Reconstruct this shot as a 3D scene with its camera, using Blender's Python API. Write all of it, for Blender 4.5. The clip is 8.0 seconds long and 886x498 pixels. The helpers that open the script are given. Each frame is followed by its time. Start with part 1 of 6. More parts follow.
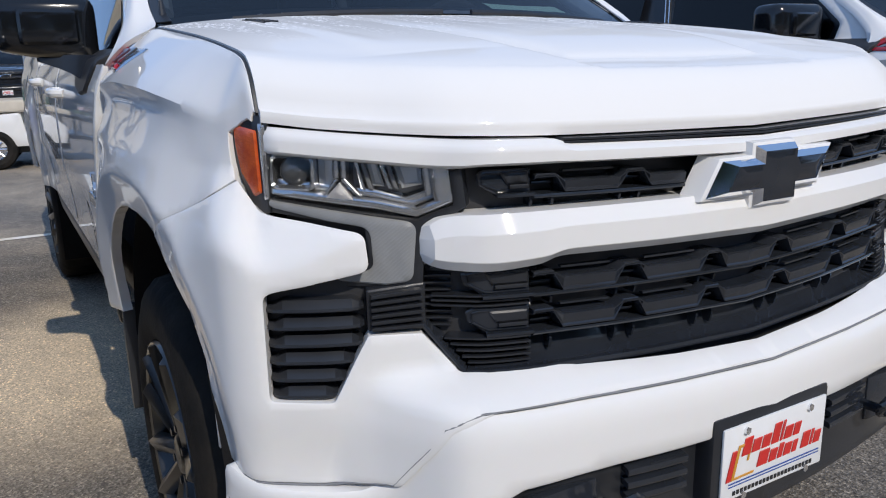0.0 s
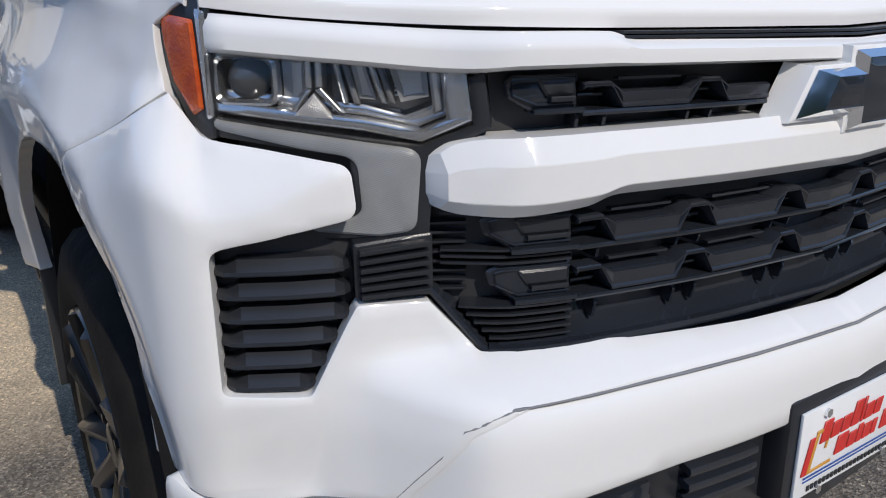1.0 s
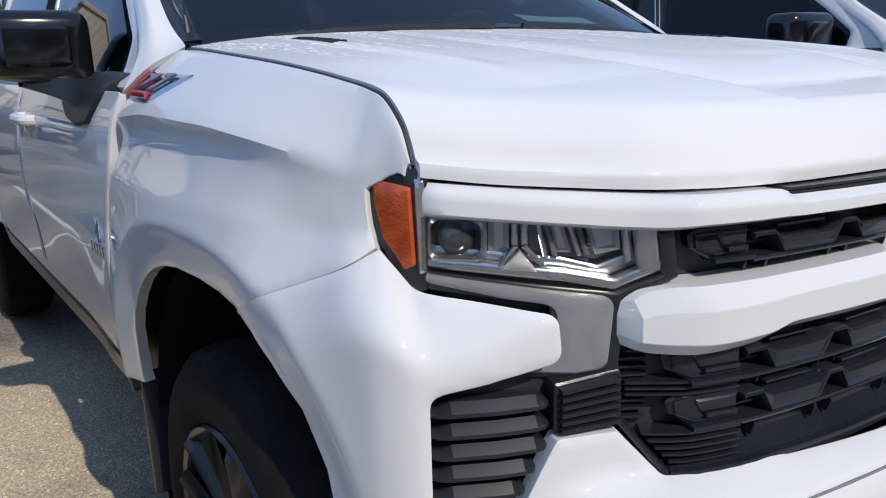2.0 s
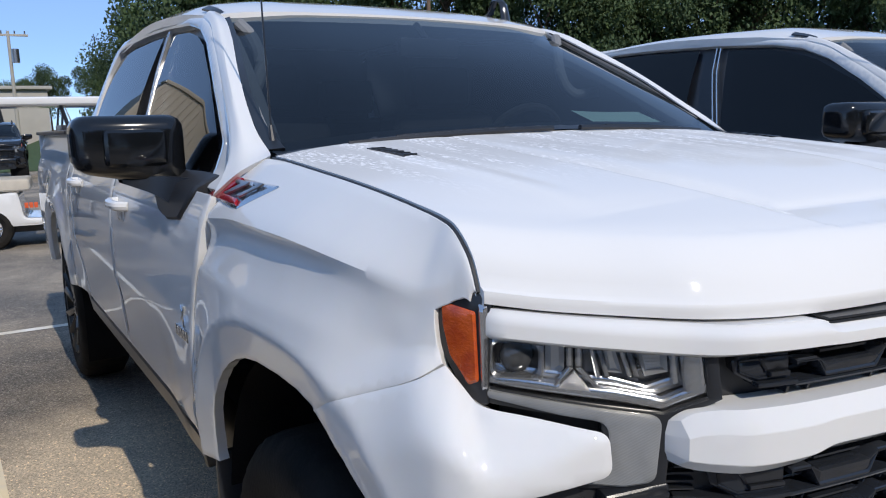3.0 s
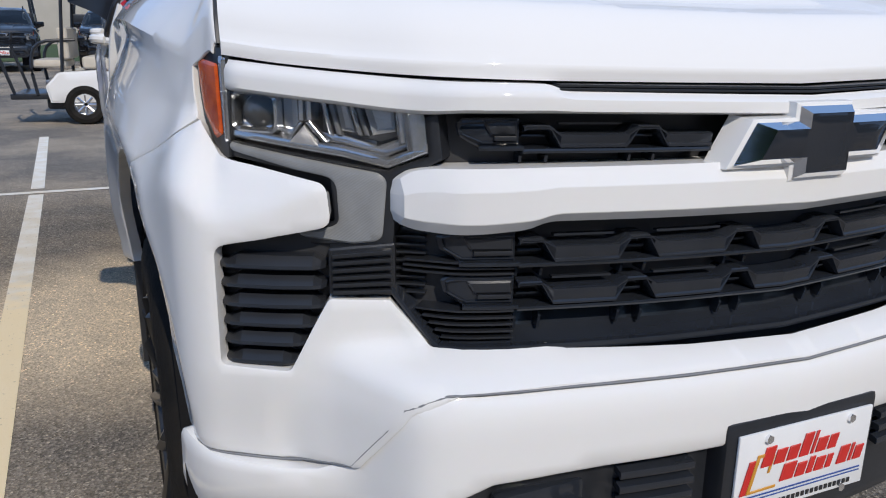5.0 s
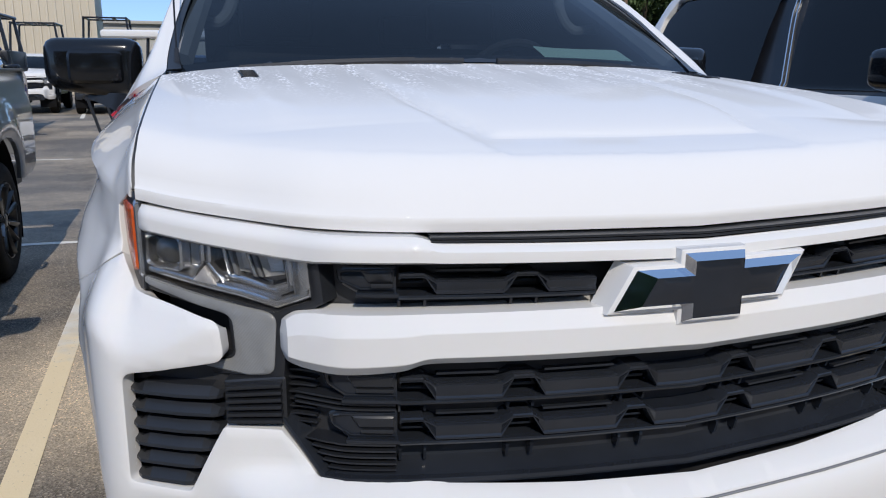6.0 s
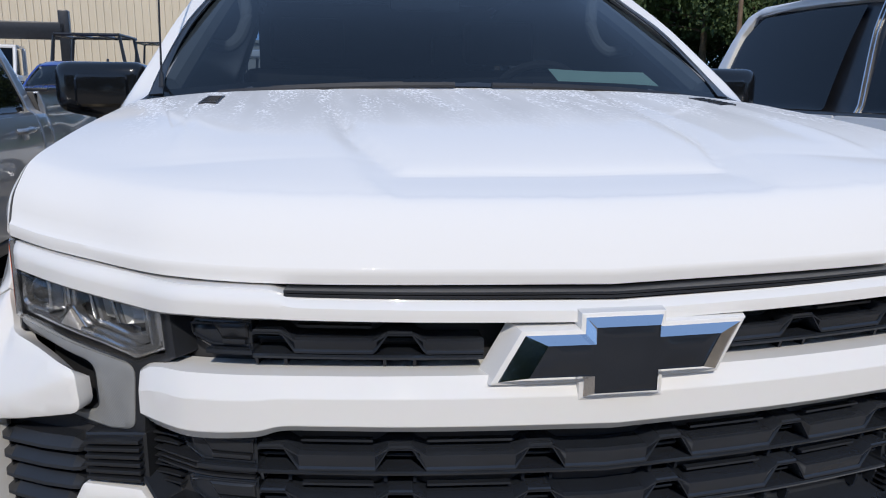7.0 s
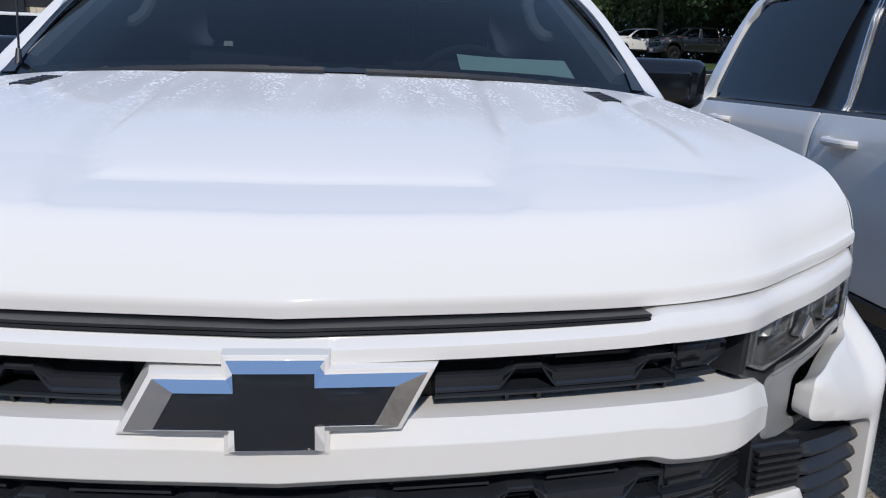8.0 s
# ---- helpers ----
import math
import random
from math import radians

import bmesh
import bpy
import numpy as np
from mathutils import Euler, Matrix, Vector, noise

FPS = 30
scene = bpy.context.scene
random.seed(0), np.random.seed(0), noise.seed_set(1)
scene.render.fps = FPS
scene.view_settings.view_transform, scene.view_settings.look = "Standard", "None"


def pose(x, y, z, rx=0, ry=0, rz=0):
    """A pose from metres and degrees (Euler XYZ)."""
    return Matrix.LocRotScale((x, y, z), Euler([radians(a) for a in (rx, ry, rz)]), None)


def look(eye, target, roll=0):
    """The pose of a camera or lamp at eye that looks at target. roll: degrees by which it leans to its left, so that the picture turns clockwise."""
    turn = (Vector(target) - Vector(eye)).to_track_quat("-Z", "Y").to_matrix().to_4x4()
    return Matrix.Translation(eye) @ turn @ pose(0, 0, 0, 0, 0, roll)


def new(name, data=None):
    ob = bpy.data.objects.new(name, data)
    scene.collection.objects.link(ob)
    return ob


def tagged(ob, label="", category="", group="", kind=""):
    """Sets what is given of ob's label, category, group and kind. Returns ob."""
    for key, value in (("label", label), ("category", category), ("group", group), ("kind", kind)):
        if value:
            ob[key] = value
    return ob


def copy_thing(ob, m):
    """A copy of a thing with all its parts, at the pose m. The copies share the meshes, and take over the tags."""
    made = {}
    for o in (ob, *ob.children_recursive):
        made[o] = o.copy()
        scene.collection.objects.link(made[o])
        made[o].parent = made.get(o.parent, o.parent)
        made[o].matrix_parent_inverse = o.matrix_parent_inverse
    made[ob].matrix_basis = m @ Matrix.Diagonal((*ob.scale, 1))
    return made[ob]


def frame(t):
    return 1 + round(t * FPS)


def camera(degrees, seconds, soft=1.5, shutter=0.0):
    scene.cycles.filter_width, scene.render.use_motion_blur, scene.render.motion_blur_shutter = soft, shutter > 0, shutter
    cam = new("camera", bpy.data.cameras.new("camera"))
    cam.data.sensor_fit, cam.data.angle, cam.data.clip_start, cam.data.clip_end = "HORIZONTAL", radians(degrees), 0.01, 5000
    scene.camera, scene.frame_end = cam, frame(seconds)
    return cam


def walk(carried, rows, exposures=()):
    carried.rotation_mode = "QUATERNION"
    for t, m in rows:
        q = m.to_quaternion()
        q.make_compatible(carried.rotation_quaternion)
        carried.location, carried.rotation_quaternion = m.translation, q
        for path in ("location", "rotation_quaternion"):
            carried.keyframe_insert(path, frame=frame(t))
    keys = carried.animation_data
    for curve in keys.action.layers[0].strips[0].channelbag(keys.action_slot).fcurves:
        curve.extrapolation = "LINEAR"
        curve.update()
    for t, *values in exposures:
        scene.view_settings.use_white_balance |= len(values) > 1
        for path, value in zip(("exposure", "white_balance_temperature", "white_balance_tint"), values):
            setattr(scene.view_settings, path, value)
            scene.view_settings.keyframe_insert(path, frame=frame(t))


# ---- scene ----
cam = camera(59.8, 8.0, 1.1)
# seconds, eye, yaw to the left, pitch up, roll
ROWS = [
    (0, -1.1937, -0.8790, 1.2998, -29.93, -13.83, -1.25),
    (0.3, -1.1121, -0.7734, 1.2927, -31.00, -14.89, -0.64),
    (0.5, -1.0666, -0.6984, 1.2917, -31.66, -15.91, -0.37),
    (0.7, -1.0461, -0.6492, 1.2608, -31.78, -16.79, -0.69),
    (1, -1.0953, -0.5690, 1.2130, -33.31, -17.88, -0.86),
    (1.2, -1.1776, -0.5212, 1.2197, -34.58, -18.05, -1.18),
    (1.5, -1.2802, -0.4575, 1.2752, -35.82, -16.71, -1.56),
    (1.7, -1.3164, -0.4511, 1.3142, -35.94, -15.66, -1.74),
    (2, -1.3559, -0.4589, 1.3470, -35.84, -13.68, -1.81),
    (2.2, -1.3884, -0.4711, 1.3784, -35.14, -12.55, -1.99),
    (3.3, -1.4113, -0.5502, 1.4563, -30.61, -8.77, -1.23),
    (3.5, -1.3752, -0.5700, 1.4345, -30.03, -9.80, -0.80),
    (3.8, -1.3122, -0.6110, 1.3505, -29.44, -11.85, 0.16),
    (4, -1.2440, -0.6215, 1.3207, -29.00, -13.32, 0.74),
    (4.2, -1.1617, -0.6288, 1.2766, -28.31, -14.59, 1.05),
    (5.3, -0.9484, -0.8983, 1.2402, -22.19, -15.57, 0.54),
    (5.5, -0.9079, -0.9172, 1.2935, -21.18, -14.55, 0.55),
    (5.8, -0.8080, -0.9262, 1.3717, -18.80, -13.48, 0.40),
    (6, -0.7293, -0.9464, 1.4046, -17.43, -13.00, 0.29),
    (6.2, -0.6519, -0.9726, 1.4254, -16.01, -12.62, 0.34),
    (6.5, -0.5439, -0.9926, 1.4354, -13.49, -12.27, 0.32),
    (6.8, -0.4546, -0.9466, 1.4260, -10.86, -11.89, 0.27),
    (7, -0.3872, -0.8879, 1.4274, -9.52, -11.85, 0.37),
    (7.2, -0.2993, -0.8380, 1.4374, -8.28, -11.96, 0.48),
    (7.5, -0.1620, -0.8067, 1.4417, -6.62, -12.34, 0.88),
    (7.8, 0.0100, -0.8005, 1.4382, -5.54, -12.73, 1.30),
    (8, 0.1032, -0.7738, 1.4541, -5.28, -13.41, 1.90),
]
# the plan's unit in metres, from the width of the number plate
UNIT = 1.055
walk(cam, [(t, pose(x * UNIT, y * UNIT, z * UNIT, 90 + pitch, 0, yaw) @ pose(0, 0, 0, 0, 0, roll)) for t, x, y, z, yaw, pitch, roll in ROWS],
     [(0, 0.57, 6880, 9), (5, 0.54, 6880, 9), (8, 0.47, 6920, 9)])
# ---- end of path ----
from mathutils.geometry import delaunay_2d_cdt

# ---- light ----
SUN_AZ, SUN_EL = radians(-2.5), radians(40.0)
sun_dir = Vector((math.sin(SUN_AZ) * math.cos(SUN_EL), -math.cos(SUN_AZ) * math.cos(SUN_EL), math.sin(SUN_EL)))
world = bpy.data.worlds.new("sky")
scene.world = world
world.use_nodes = True
wn = world.node_tree.nodes
sky = wn.new("ShaderNodeTexSky")
sky.sky_type, sky.sun_disc = "NISHITA", False
sky.sun_elevation, sky.sun_rotation = SUN_EL, math.pi - SUN_AZ
sky.altitude, sky.air_density, sky.dust_density, sky.ozone_density = 1500, 0.5, 0.0, 5.0
wn["Background"].inputs[1].default_value = 0.25
# clear summer air: the blue stays deep down to the horizon
blend = wn.new("ShaderNodeMix")
blend.data_type = "RGBA"
blend.inputs["Factor"].default_value, blend.inputs["B"].default_value = 0.78, (0.66, 1.13, 2.12, 1)
world.node_tree.links.new(sky.outputs[0], blend.inputs["A"])
world.node_tree.links.new(blend.outputs["Result"], wn["Background"].inputs[0])
lamp = bpy.data.lights.new("sun", "SUN")
lamp.energy, lamp.angle, lamp.color = 2.0, radians(0.53), (1.0, 0.94, 0.875)
sun = new("sun", lamp)
sun.matrix_world = look(sun_dir * 30, (0, 0, 0))

# ---- materials ----


def material(name, color, rough=0.5, metal=0.0, coat=0.0, vary=0.0, scale=4.0, bump=0.0, bump_scale=60.0, spec=0.5, second=None, fine=0.0):
    """A surface with variation at two scales: broad stains and fine grain."""
    m = bpy.data.materials.new(name)
    m.use_nodes = True
    nt = m.node_tree
    b = nt.nodes["Principled BSDF"]
    b.inputs["Roughness"].default_value, b.inputs["Metallic"].default_value = rough, metal
    b.inputs["Coat Weight"].default_value, b.inputs["Coat Roughness"].default_value = coat, 0.03
    b.inputs["Specular IOR Level"].default_value = spec
    b.inputs["Base Color"].default_value = (*color, 1)
    if vary or bump or fine:
        tc = nt.nodes.new("ShaderNodeTexCoord")
        if vary or fine:
            n1, n2 = nt.nodes.new("ShaderNodeTexNoise"), nt.nodes.new("ShaderNodeTexNoise")
            n1.inputs["Scale"].default_value, n1.inputs["Detail"].default_value = scale, 6
            n2.inputs["Scale"].default_value, n2.inputs["Detail"].default_value = scale * 30, 3
            for n in (n1, n2):
                nt.links.new(tc.outputs["Object"], n.inputs["Vector"])
            ramp = nt.nodes.new("ShaderNodeMapRange")
            ramp.inputs["From Min"].default_value, ramp.inputs["From Max"].default_value = 0.35, 0.65
            nt.links.new(n1.outputs["Fac"], ramp.inputs["Value"])
            mix = nt.nodes.new("ShaderNodeMix")
            mix.data_type = "RGBA"
            other = second or tuple(c * (1 - vary) for c in color)
            mix.inputs["A"].default_value, mix.inputs["B"].default_value = (*color, 1), (*other, 1)
            nt.links.new(ramp.outputs["Result"], mix.inputs["Factor"])
            grain = nt.nodes.new("ShaderNodeMix")
            grain.data_type, grain.blend_type = "RGBA", "MULTIPLY"
            grain.inputs["Factor"].default_value = fine
            nt.links.new(mix.outputs["Result"], grain.inputs["A"])
            nt.links.new(n2.outputs["Color"], grain.inputs["B"])
            nt.links.new(grain.outputs["Result"], b.inputs["Base Color"])
        if bump:
            n3, bn = nt.nodes.new("ShaderNodeTexNoise"), nt.nodes.new("ShaderNodeBump")
            n3.inputs["Scale"].default_value, n3.inputs["Detail"].default_value = bump_scale, 4
            bn.inputs["Strength"].default_value, bn.inputs["Distance"].default_value = bump, 0.004
            nt.links.new(tc.outputs["Object"], n3.inputs["Vector"])
            nt.links.new(n3.outputs["Fac"], bn.inputs["Height"])
            nt.links.new(bn.outputs["Normal"], b.inputs["Normal"])
    return m


def glass(name, color, rough=0.0, ior=1.5):
    """A thin pane: it lets light straight through, tinted, and mirrors more at a flat angle."""
    m = bpy.data.materials.new(name)
    m.use_nodes = True
    nt = m.node_tree
    nt.nodes.remove(nt.nodes["Principled BSDF"])
    clear, gloss, mix, fres = (nt.nodes.new(k) for k in ("ShaderNodeBsdfTransparent", "ShaderNodeBsdfGlossy", "ShaderNodeMixShader", "ShaderNodeFresnel"))
    clear.inputs["Color"].default_value = (*color, 1)
    gloss.inputs["Roughness"].default_value, fres.inputs["IOR"].default_value = rough, ior
    nt.links.new(fres.outputs[0], mix.inputs[0])
    nt.links.new(clear.outputs[0], mix.inputs[1])
    nt.links.new(gloss.outputs[0], mix.inputs[2])
    nt.links.new(mix.outputs[0], nt.nodes["Material Output"].inputs["Surface"])
    return m


WHITE = material("white_paint", (0.76, 0.757, 0.748), 0.4, coat=1.0, vary=0.03, scale=1.3, fine=0.03, spec=0.0)
HOODW = material("white_paint_hood", (0.76, 0.757, 0.748), 0.4, coat=0.38, spec=0.0)
SILVER = material("silver_paint", (0.36, 0.38, 0.41), 0.3, metal=0.7, coat=1.0, vary=0.06, scale=2.0, fine=0.1)
GLOSSBLACK = material("gloss_black_plastic", (0.022, 0.026, 0.034), 0.07, spec=0.5, vary=0.2, scale=8, bump=0.02, bump_scale=30)
SATIN = material("satin_black_plastic", (0.022, 0.0245, 0.030), 0.30, vary=0.25, scale=10, bump=0.05, bump_scale=400)
DARK = material("dark_cavity_plastic", (0.030, 0.031, 0.035), 0.5, vary=0.3, scale=6)
RUBBER = material("tyre_rubber", (0.010, 0.0095, 0.009), 0.8, vary=0.3, scale=9, bump=0.4, bump_scale=90, second=(0.022, 0.019, 0.016), fine=0.3, spec=0.2)
RIMBLACK = material("black_alloy", (0.016, 0.015, 0.014), 0.3, coat=0.35, vary=0.3, scale=12)
STEEL = material("dull_steel", (0.50, 0.50, 0.51), 0.3, metal=0.9, vary=0.3, scale=14, fine=0.2)
CHROME = material("chrome", (0.82, 0.83, 0.85), 0.06, metal=1.0)
SATINCHROME = material("satin_chrome", (0.74, 0.75, 0.77), 0.24, metal=1.0, vary=0.1, scale=20)
AMBER = material("amber_reflector", (0.62, 0.10, 0.012), 0.22, coat=0.8, vary=0.25, scale=40, bump=0.35, bump_scale=260, second=(0.42, 0.05, 0.008))
DRL = material("grey_light_guide", (0.25, 0.26, 0.268), 0.30, coat=0.4, vary=0.12, scale=30)
REFLECTOR = material("grey_reflector", (0.52, 0.53, 0.55), 0.45, metal=0.25, vary=0.1, scale=20)
LAMPSILVER = material("satin_lamp_silver", (0.60, 0.61, 0.63), 0.22, metal=0.92, vary=0.08, scale=25)
CHAMBER = material("grey_lamp_chamber", (0.15, 0.155, 0.165), 0.4, vary=0.15, scale=30)
MIRRORCAP = material("mirror_black", (0.007, 0.008, 0.010), 0.14, coat=0.2, vary=0.2, scale=12)
LINER = material("black_felt_liner", (0.010, 0.010, 0.011), 0.9, vary=0.3, scale=8, bump=0.3, bump_scale=200, spec=0.15)
LENSDARK = material("dark_lens", (0.06, 0.063, 0.068), 0.05, spec=0.8, vary=0.2, scale=30)
BOWL = material("bright_bowl", (0.60, 0.61, 0.62), 0.30, metal=0.7, vary=0.1, scale=20)
RETRO = material("prismatic_reflector", (0.66, 0.65, 0.66), 0.3, metal=0.4, vary=0.15, scale=80, bump=0.5, bump_scale=600)
LENSGLASS = glass("clear_lens", (0.93, 0.95, 0.97))
TINT = glass("tinted_glass", (0.04, 0.046, 0.055), ior=1.45)
SHIELD = glass("windscreen_glass", (0.17, 0.23, 0.30), ior=1.45)
TRIM = material("grey_interior_trim", (0.20, 0.21, 0.225), 0.8, vary=0.15, scale=10, bump=0.1, bump_scale=300)
SEAT = material("black_seat_fabric", (0.018, 0.018, 0.02), 0.85, vary=0.3, scale=12, bump=0.3, bump_scale=250)
RED = material("red_enamel", (0.38, 0.012, 0.022), 0.2, coat=0.6, vary=0.1, scale=40)
PLATEW = material("white_plate", (0.78, 0.79, 0.80), 0.35, vary=0.04, scale=20, fine=0.05)
PLATERED = material("red_print", (0.58, 0.025, 0.02), 0.4, vary=0.1, scale=40)
PLATEBLUE = material("blue_print", (0.02, 0.07, 0.28), 0.4)
PLATEGOLD = material("gold_print", (0.55, 0.26, 0.03), 0.4)
INK = material("black_print", (0.02, 0.02, 0.022), 0.5)
PAPER = material("pale_green_paper", (0.60, 0.90, 0.80), 0.7, vary=0.06, scale=6, fine=0.06)


def striped(m, period, depth, axis="Z", rough=None):
    """Adds fine ribs of a real spacing to a material's relief."""
    nt = m.node_tree
    tc, w, bn = nt.nodes.new("ShaderNodeTexCoord"), nt.nodes.new("ShaderNodeTexWave"), nt.nodes.new("ShaderNodeBump")
    w.wave_type, w.bands_direction = "BANDS", axis
    w.inputs["Scale"].default_value = 0.314 / period
    bn.inputs["Strength"].default_value, bn.inputs["Distance"].default_value = 0.8, depth
    nt.links.new(tc.outputs["Object"], w.inputs["Vector"])
    nt.links.new(w.outputs["Fac"], bn.inputs["Height"])
    nt.links.new(bn.outputs["Normal"], nt.nodes["Principled BSDF"].inputs["Normal"])


def water_marks(m):
    """Dried water on the rear half of the hood: pale spots and streaks that run down to the front, duller where they lie."""
    nt = m.node_tree
    b = nt.nodes["Principled BSDF"]
    tc, sep = nt.nodes.new("ShaderNodeTexCoord"), nt.nodes.new("ShaderNodeSeparateXYZ")
    nt.links.new(tc.outputs["Object"], sep.inputs[0])

    def noise_tex(scale, stretch, detail):
        mp, n = nt.nodes.new("ShaderNodeMapping"), nt.nodes.new("ShaderNodeTexNoise")
        mp.inputs["Scale"].default_value = stretch
        n.inputs["Scale"].default_value, n.inputs["Detail"].default_value = scale, detail
        nt.links.new(tc.outputs["Object"], mp.inputs["Vector"])
        nt.links.new(mp.outputs["Vector"], n.inputs["Vector"])
        return n.outputs["Fac"]

    def ranged(src, lo, hi):
        r = nt.nodes.new("ShaderNodeMapRange")
        r.inputs["From Min"].default_value, r.inputs["From Max"].default_value = lo, hi
        nt.links.new(src, r.inputs["Value"])
        return r.outputs["Result"]

    def times(a, c):
        k = nt.nodes.new("ShaderNodeMath")
        k.operation = "MULTIPLY"
        nt.links.new(a, k.inputs[0])
        nt.links.new(c, k.inputs[1])
        return k.outputs[0]

    rear = ranged(sep.outputs["Y"], 0.45, 0.9)
    streak = ranged(noise_tex(16.0, (1.0, 0.09, 1.0), 7), 0.43, 0.56)
    spot = ranged(noise_tex(150.0, (1.0, 0.30, 1.0), 8), 0.48, 0.60)
    marks = times(times(streak, spot), rear)
    film = times(ranged(noise_tex(5.0, (1.0, 0.16, 1.0), 7), 0.42, 0.56), rear)
    c1, c2 = nt.nodes.new("ShaderNodeMix"), nt.nodes.new("ShaderNodeMix")
    for c in (c1, c2):
        c.data_type = "RGBA"
    c1.inputs["A"].default_value, c1.inputs["B"].default_value = (0.76, 0.757, 0.748, 1), (0.64, 0.637, 0.63, 1)
    c2.inputs["B"].default_value = (0.86, 0.855, 0.855, 1)
    nt.links.new(film, c1.inputs["Factor"])
    nt.links.new(c1.outputs["Result"], c2.inputs["A"])
    nt.links.new(marks, c2.inputs["Factor"])
    nt.links.new(c2.outputs["Result"], b.inputs["Base Color"])
    coat = nt.nodes.new("ShaderNodeMapRange")
    coat.inputs["To Min"].default_value, coat.inputs["To Max"].default_value = 0.06, 0.45
    nt.links.new(marks, coat.inputs["Value"])
    nt.links.new(coat.outputs["Result"], b.inputs["Coat Roughness"])


water_marks(HOODW)
striped(DRL, 0.0011, 0.00018, "DIAGONAL")

# ---- mesh tools ----


def smooth01(a, b, x):
    t = min(1.0, max(0.0, (x - a) / (b - a)))
    return t * t * (3 - 2 * t)


def curve(xs, ys):
    """A smooth function through points, without overshoot."""
    xs, ys = np.array(xs, float), np.array(ys, float)
    h, d = np.diff(xs), np.diff(ys) / np.diff(xs)
    m = np.r_[d[0], [0 if a * b <= 0 else 2 * a * b / (a + b) for a, b in zip(d[:-1], d[1:])], d[-1]]

    def f(x):
        i = int(min(max(np.searchsorted(xs, x) - 1, 0), len(h) - 1))
        t = (x - xs[i]) / h[i]
        if t < 0:
            return float(ys[0] + m[0] * (x - xs[0]))
        if t > 1:
            return float(ys[-1] + m[-1] * (x - xs[-1]))
        return float((1 + 2 * t) * (1 - t) ** 2 * ys[i] + t * (1 - t) ** 2 * h[i] * m[i] + t * t * (3 - 2 * t) * ys[i + 1] + t * t * (t - 1) * h[i] * m[i + 1])

    return f


def finish(name, bm, mat, angle=35):
    me = bpy.data.meshes.new(name)
    bm.normal_update()
    bm.to_mesh(me)
    bm.free()
    for p in me.polygons:
        p.use_smooth = True
    me.set_sharp_from_angle(angle=radians(angle))
    for m in mat if isinstance(mat, (list, tuple)) else [mat]:
        me.materials.append(m)
    return me


def part(name, bm, mat, parent=None, label="", angle=35):
    ob = new(name, finish(name, bm, mat, angle))
    ob.parent = parent
    if label:
        ob["label"] = label
    return ob


def thing(name, label, category, group="", place=None, kind=""):
    ob = new(name)
    ob.empty_display_size = 0.1
    if place is not None:
        ob.matrix_world = place
    return tagged(ob, label, category, group, kind)


def box(bm, lo, hi, bevel=0.0, m=None, segments=2):
    """Adds a box with rounded edges to a mesh."""
    lo, hi = Vector(lo), Vector(hi)
    made = bmesh.ops.create_cube(bm, size=1.0, matrix=Matrix.Translation((lo + hi) / 2) @ Matrix.Diagonal((*(hi - lo), 1)))
    verts = made["verts"]
    if bevel:
        edges = list({e for v in verts for e in v.link_edges})
        out = bmesh.ops.bevel(bm, geom=edges, offset=bevel, segments=segments, affect="EDGES", profile=0.6)
        verts = [v for v in out["verts"]] + [v for v in verts if v.is_valid]
        verts = list({v for v in verts if v.is_valid} | {v for f in out["faces"] for v in f.verts})
    if m is not None:
        bmesh.ops.transform(bm, matrix=m, verts=list({v for v in verts}))
    return verts


def rod(bm, a, b, r, n=10, r2=None, caps=True):
    a, b = Vector(a), Vector(b)
    q = (b - a).to_track_quat("Z", "Y").to_matrix().to_4x4()
    return bmesh.ops.create_cone(bm, cap_ends=caps, segments=n, radius1=r, radius2=r if r2 is None else r2, depth=(b - a).length, matrix=Matrix.Translation((a + b) / 2) @ q)["verts"]


def tube(bm, pts, r, n=8):
    """A bent round bar through points."""
    pts = [Vector(p) for p in pts]
    rings = []
    for i, p in enumerate(pts):
        d = (pts[min(i + 1, len(pts) - 1)] - pts[max(i - 1, 0)]).normalized()
        q = d.to_track_quat("Z", "Y")
        rings.append([bm.verts.new(p + q @ Vector((r * math.cos(a), r * math.sin(a), 0))) for a in (2 * math.pi * k / n for k in range(n))])
    for a, b in zip(rings[:-1], rings[1:]):
        for k in range(n):
            bm.faces.new((a[k], a[(k + 1) % n], b[(k + 1) % n], b[k]))
    bm.faces.new(rings[0][::-1])
    bm.faces.new(rings[-1])


def lathe(bm, profile, centre, axis, n=48):
    """Turns a profile of (radius, along) round an axis: 'X' or 'Y' or 'Z'."""
    rings = []
    for r, h in profile:
        ring = []
        for k in range(n):
            a = 2 * math.pi * k / n
            c, s = r * math.cos(a), r * math.sin(a)
            ring.append(bm.verts.new(Vector(centre) + Vector({"X": (h, c, s), "Y": (c, h, s), "Z": (c, s, h)}[axis])))
        rings.append(ring)
    for a, b in zip(rings[:-1], rings[1:]):
        for k in range(n):
            bm.faces.new((a[k], a[(k + 1) % n], b[(k + 1) % n], b[k]))
    return rings


def spline(pts, n):
    """n points of a smooth line through points."""
    pts = [np.array(p, float) for p in pts]
    d = np.r_[0, np.cumsum([np.linalg.norm(b - a) for a, b in zip(pts[:-1], pts[1:])])]
    fs = [curve(d, [p[k] for p in pts]) for k in range(len(pts[0]))]
    return [tuple(f(t) for f in fs) for t in np.linspace(0, d[-1], n)]


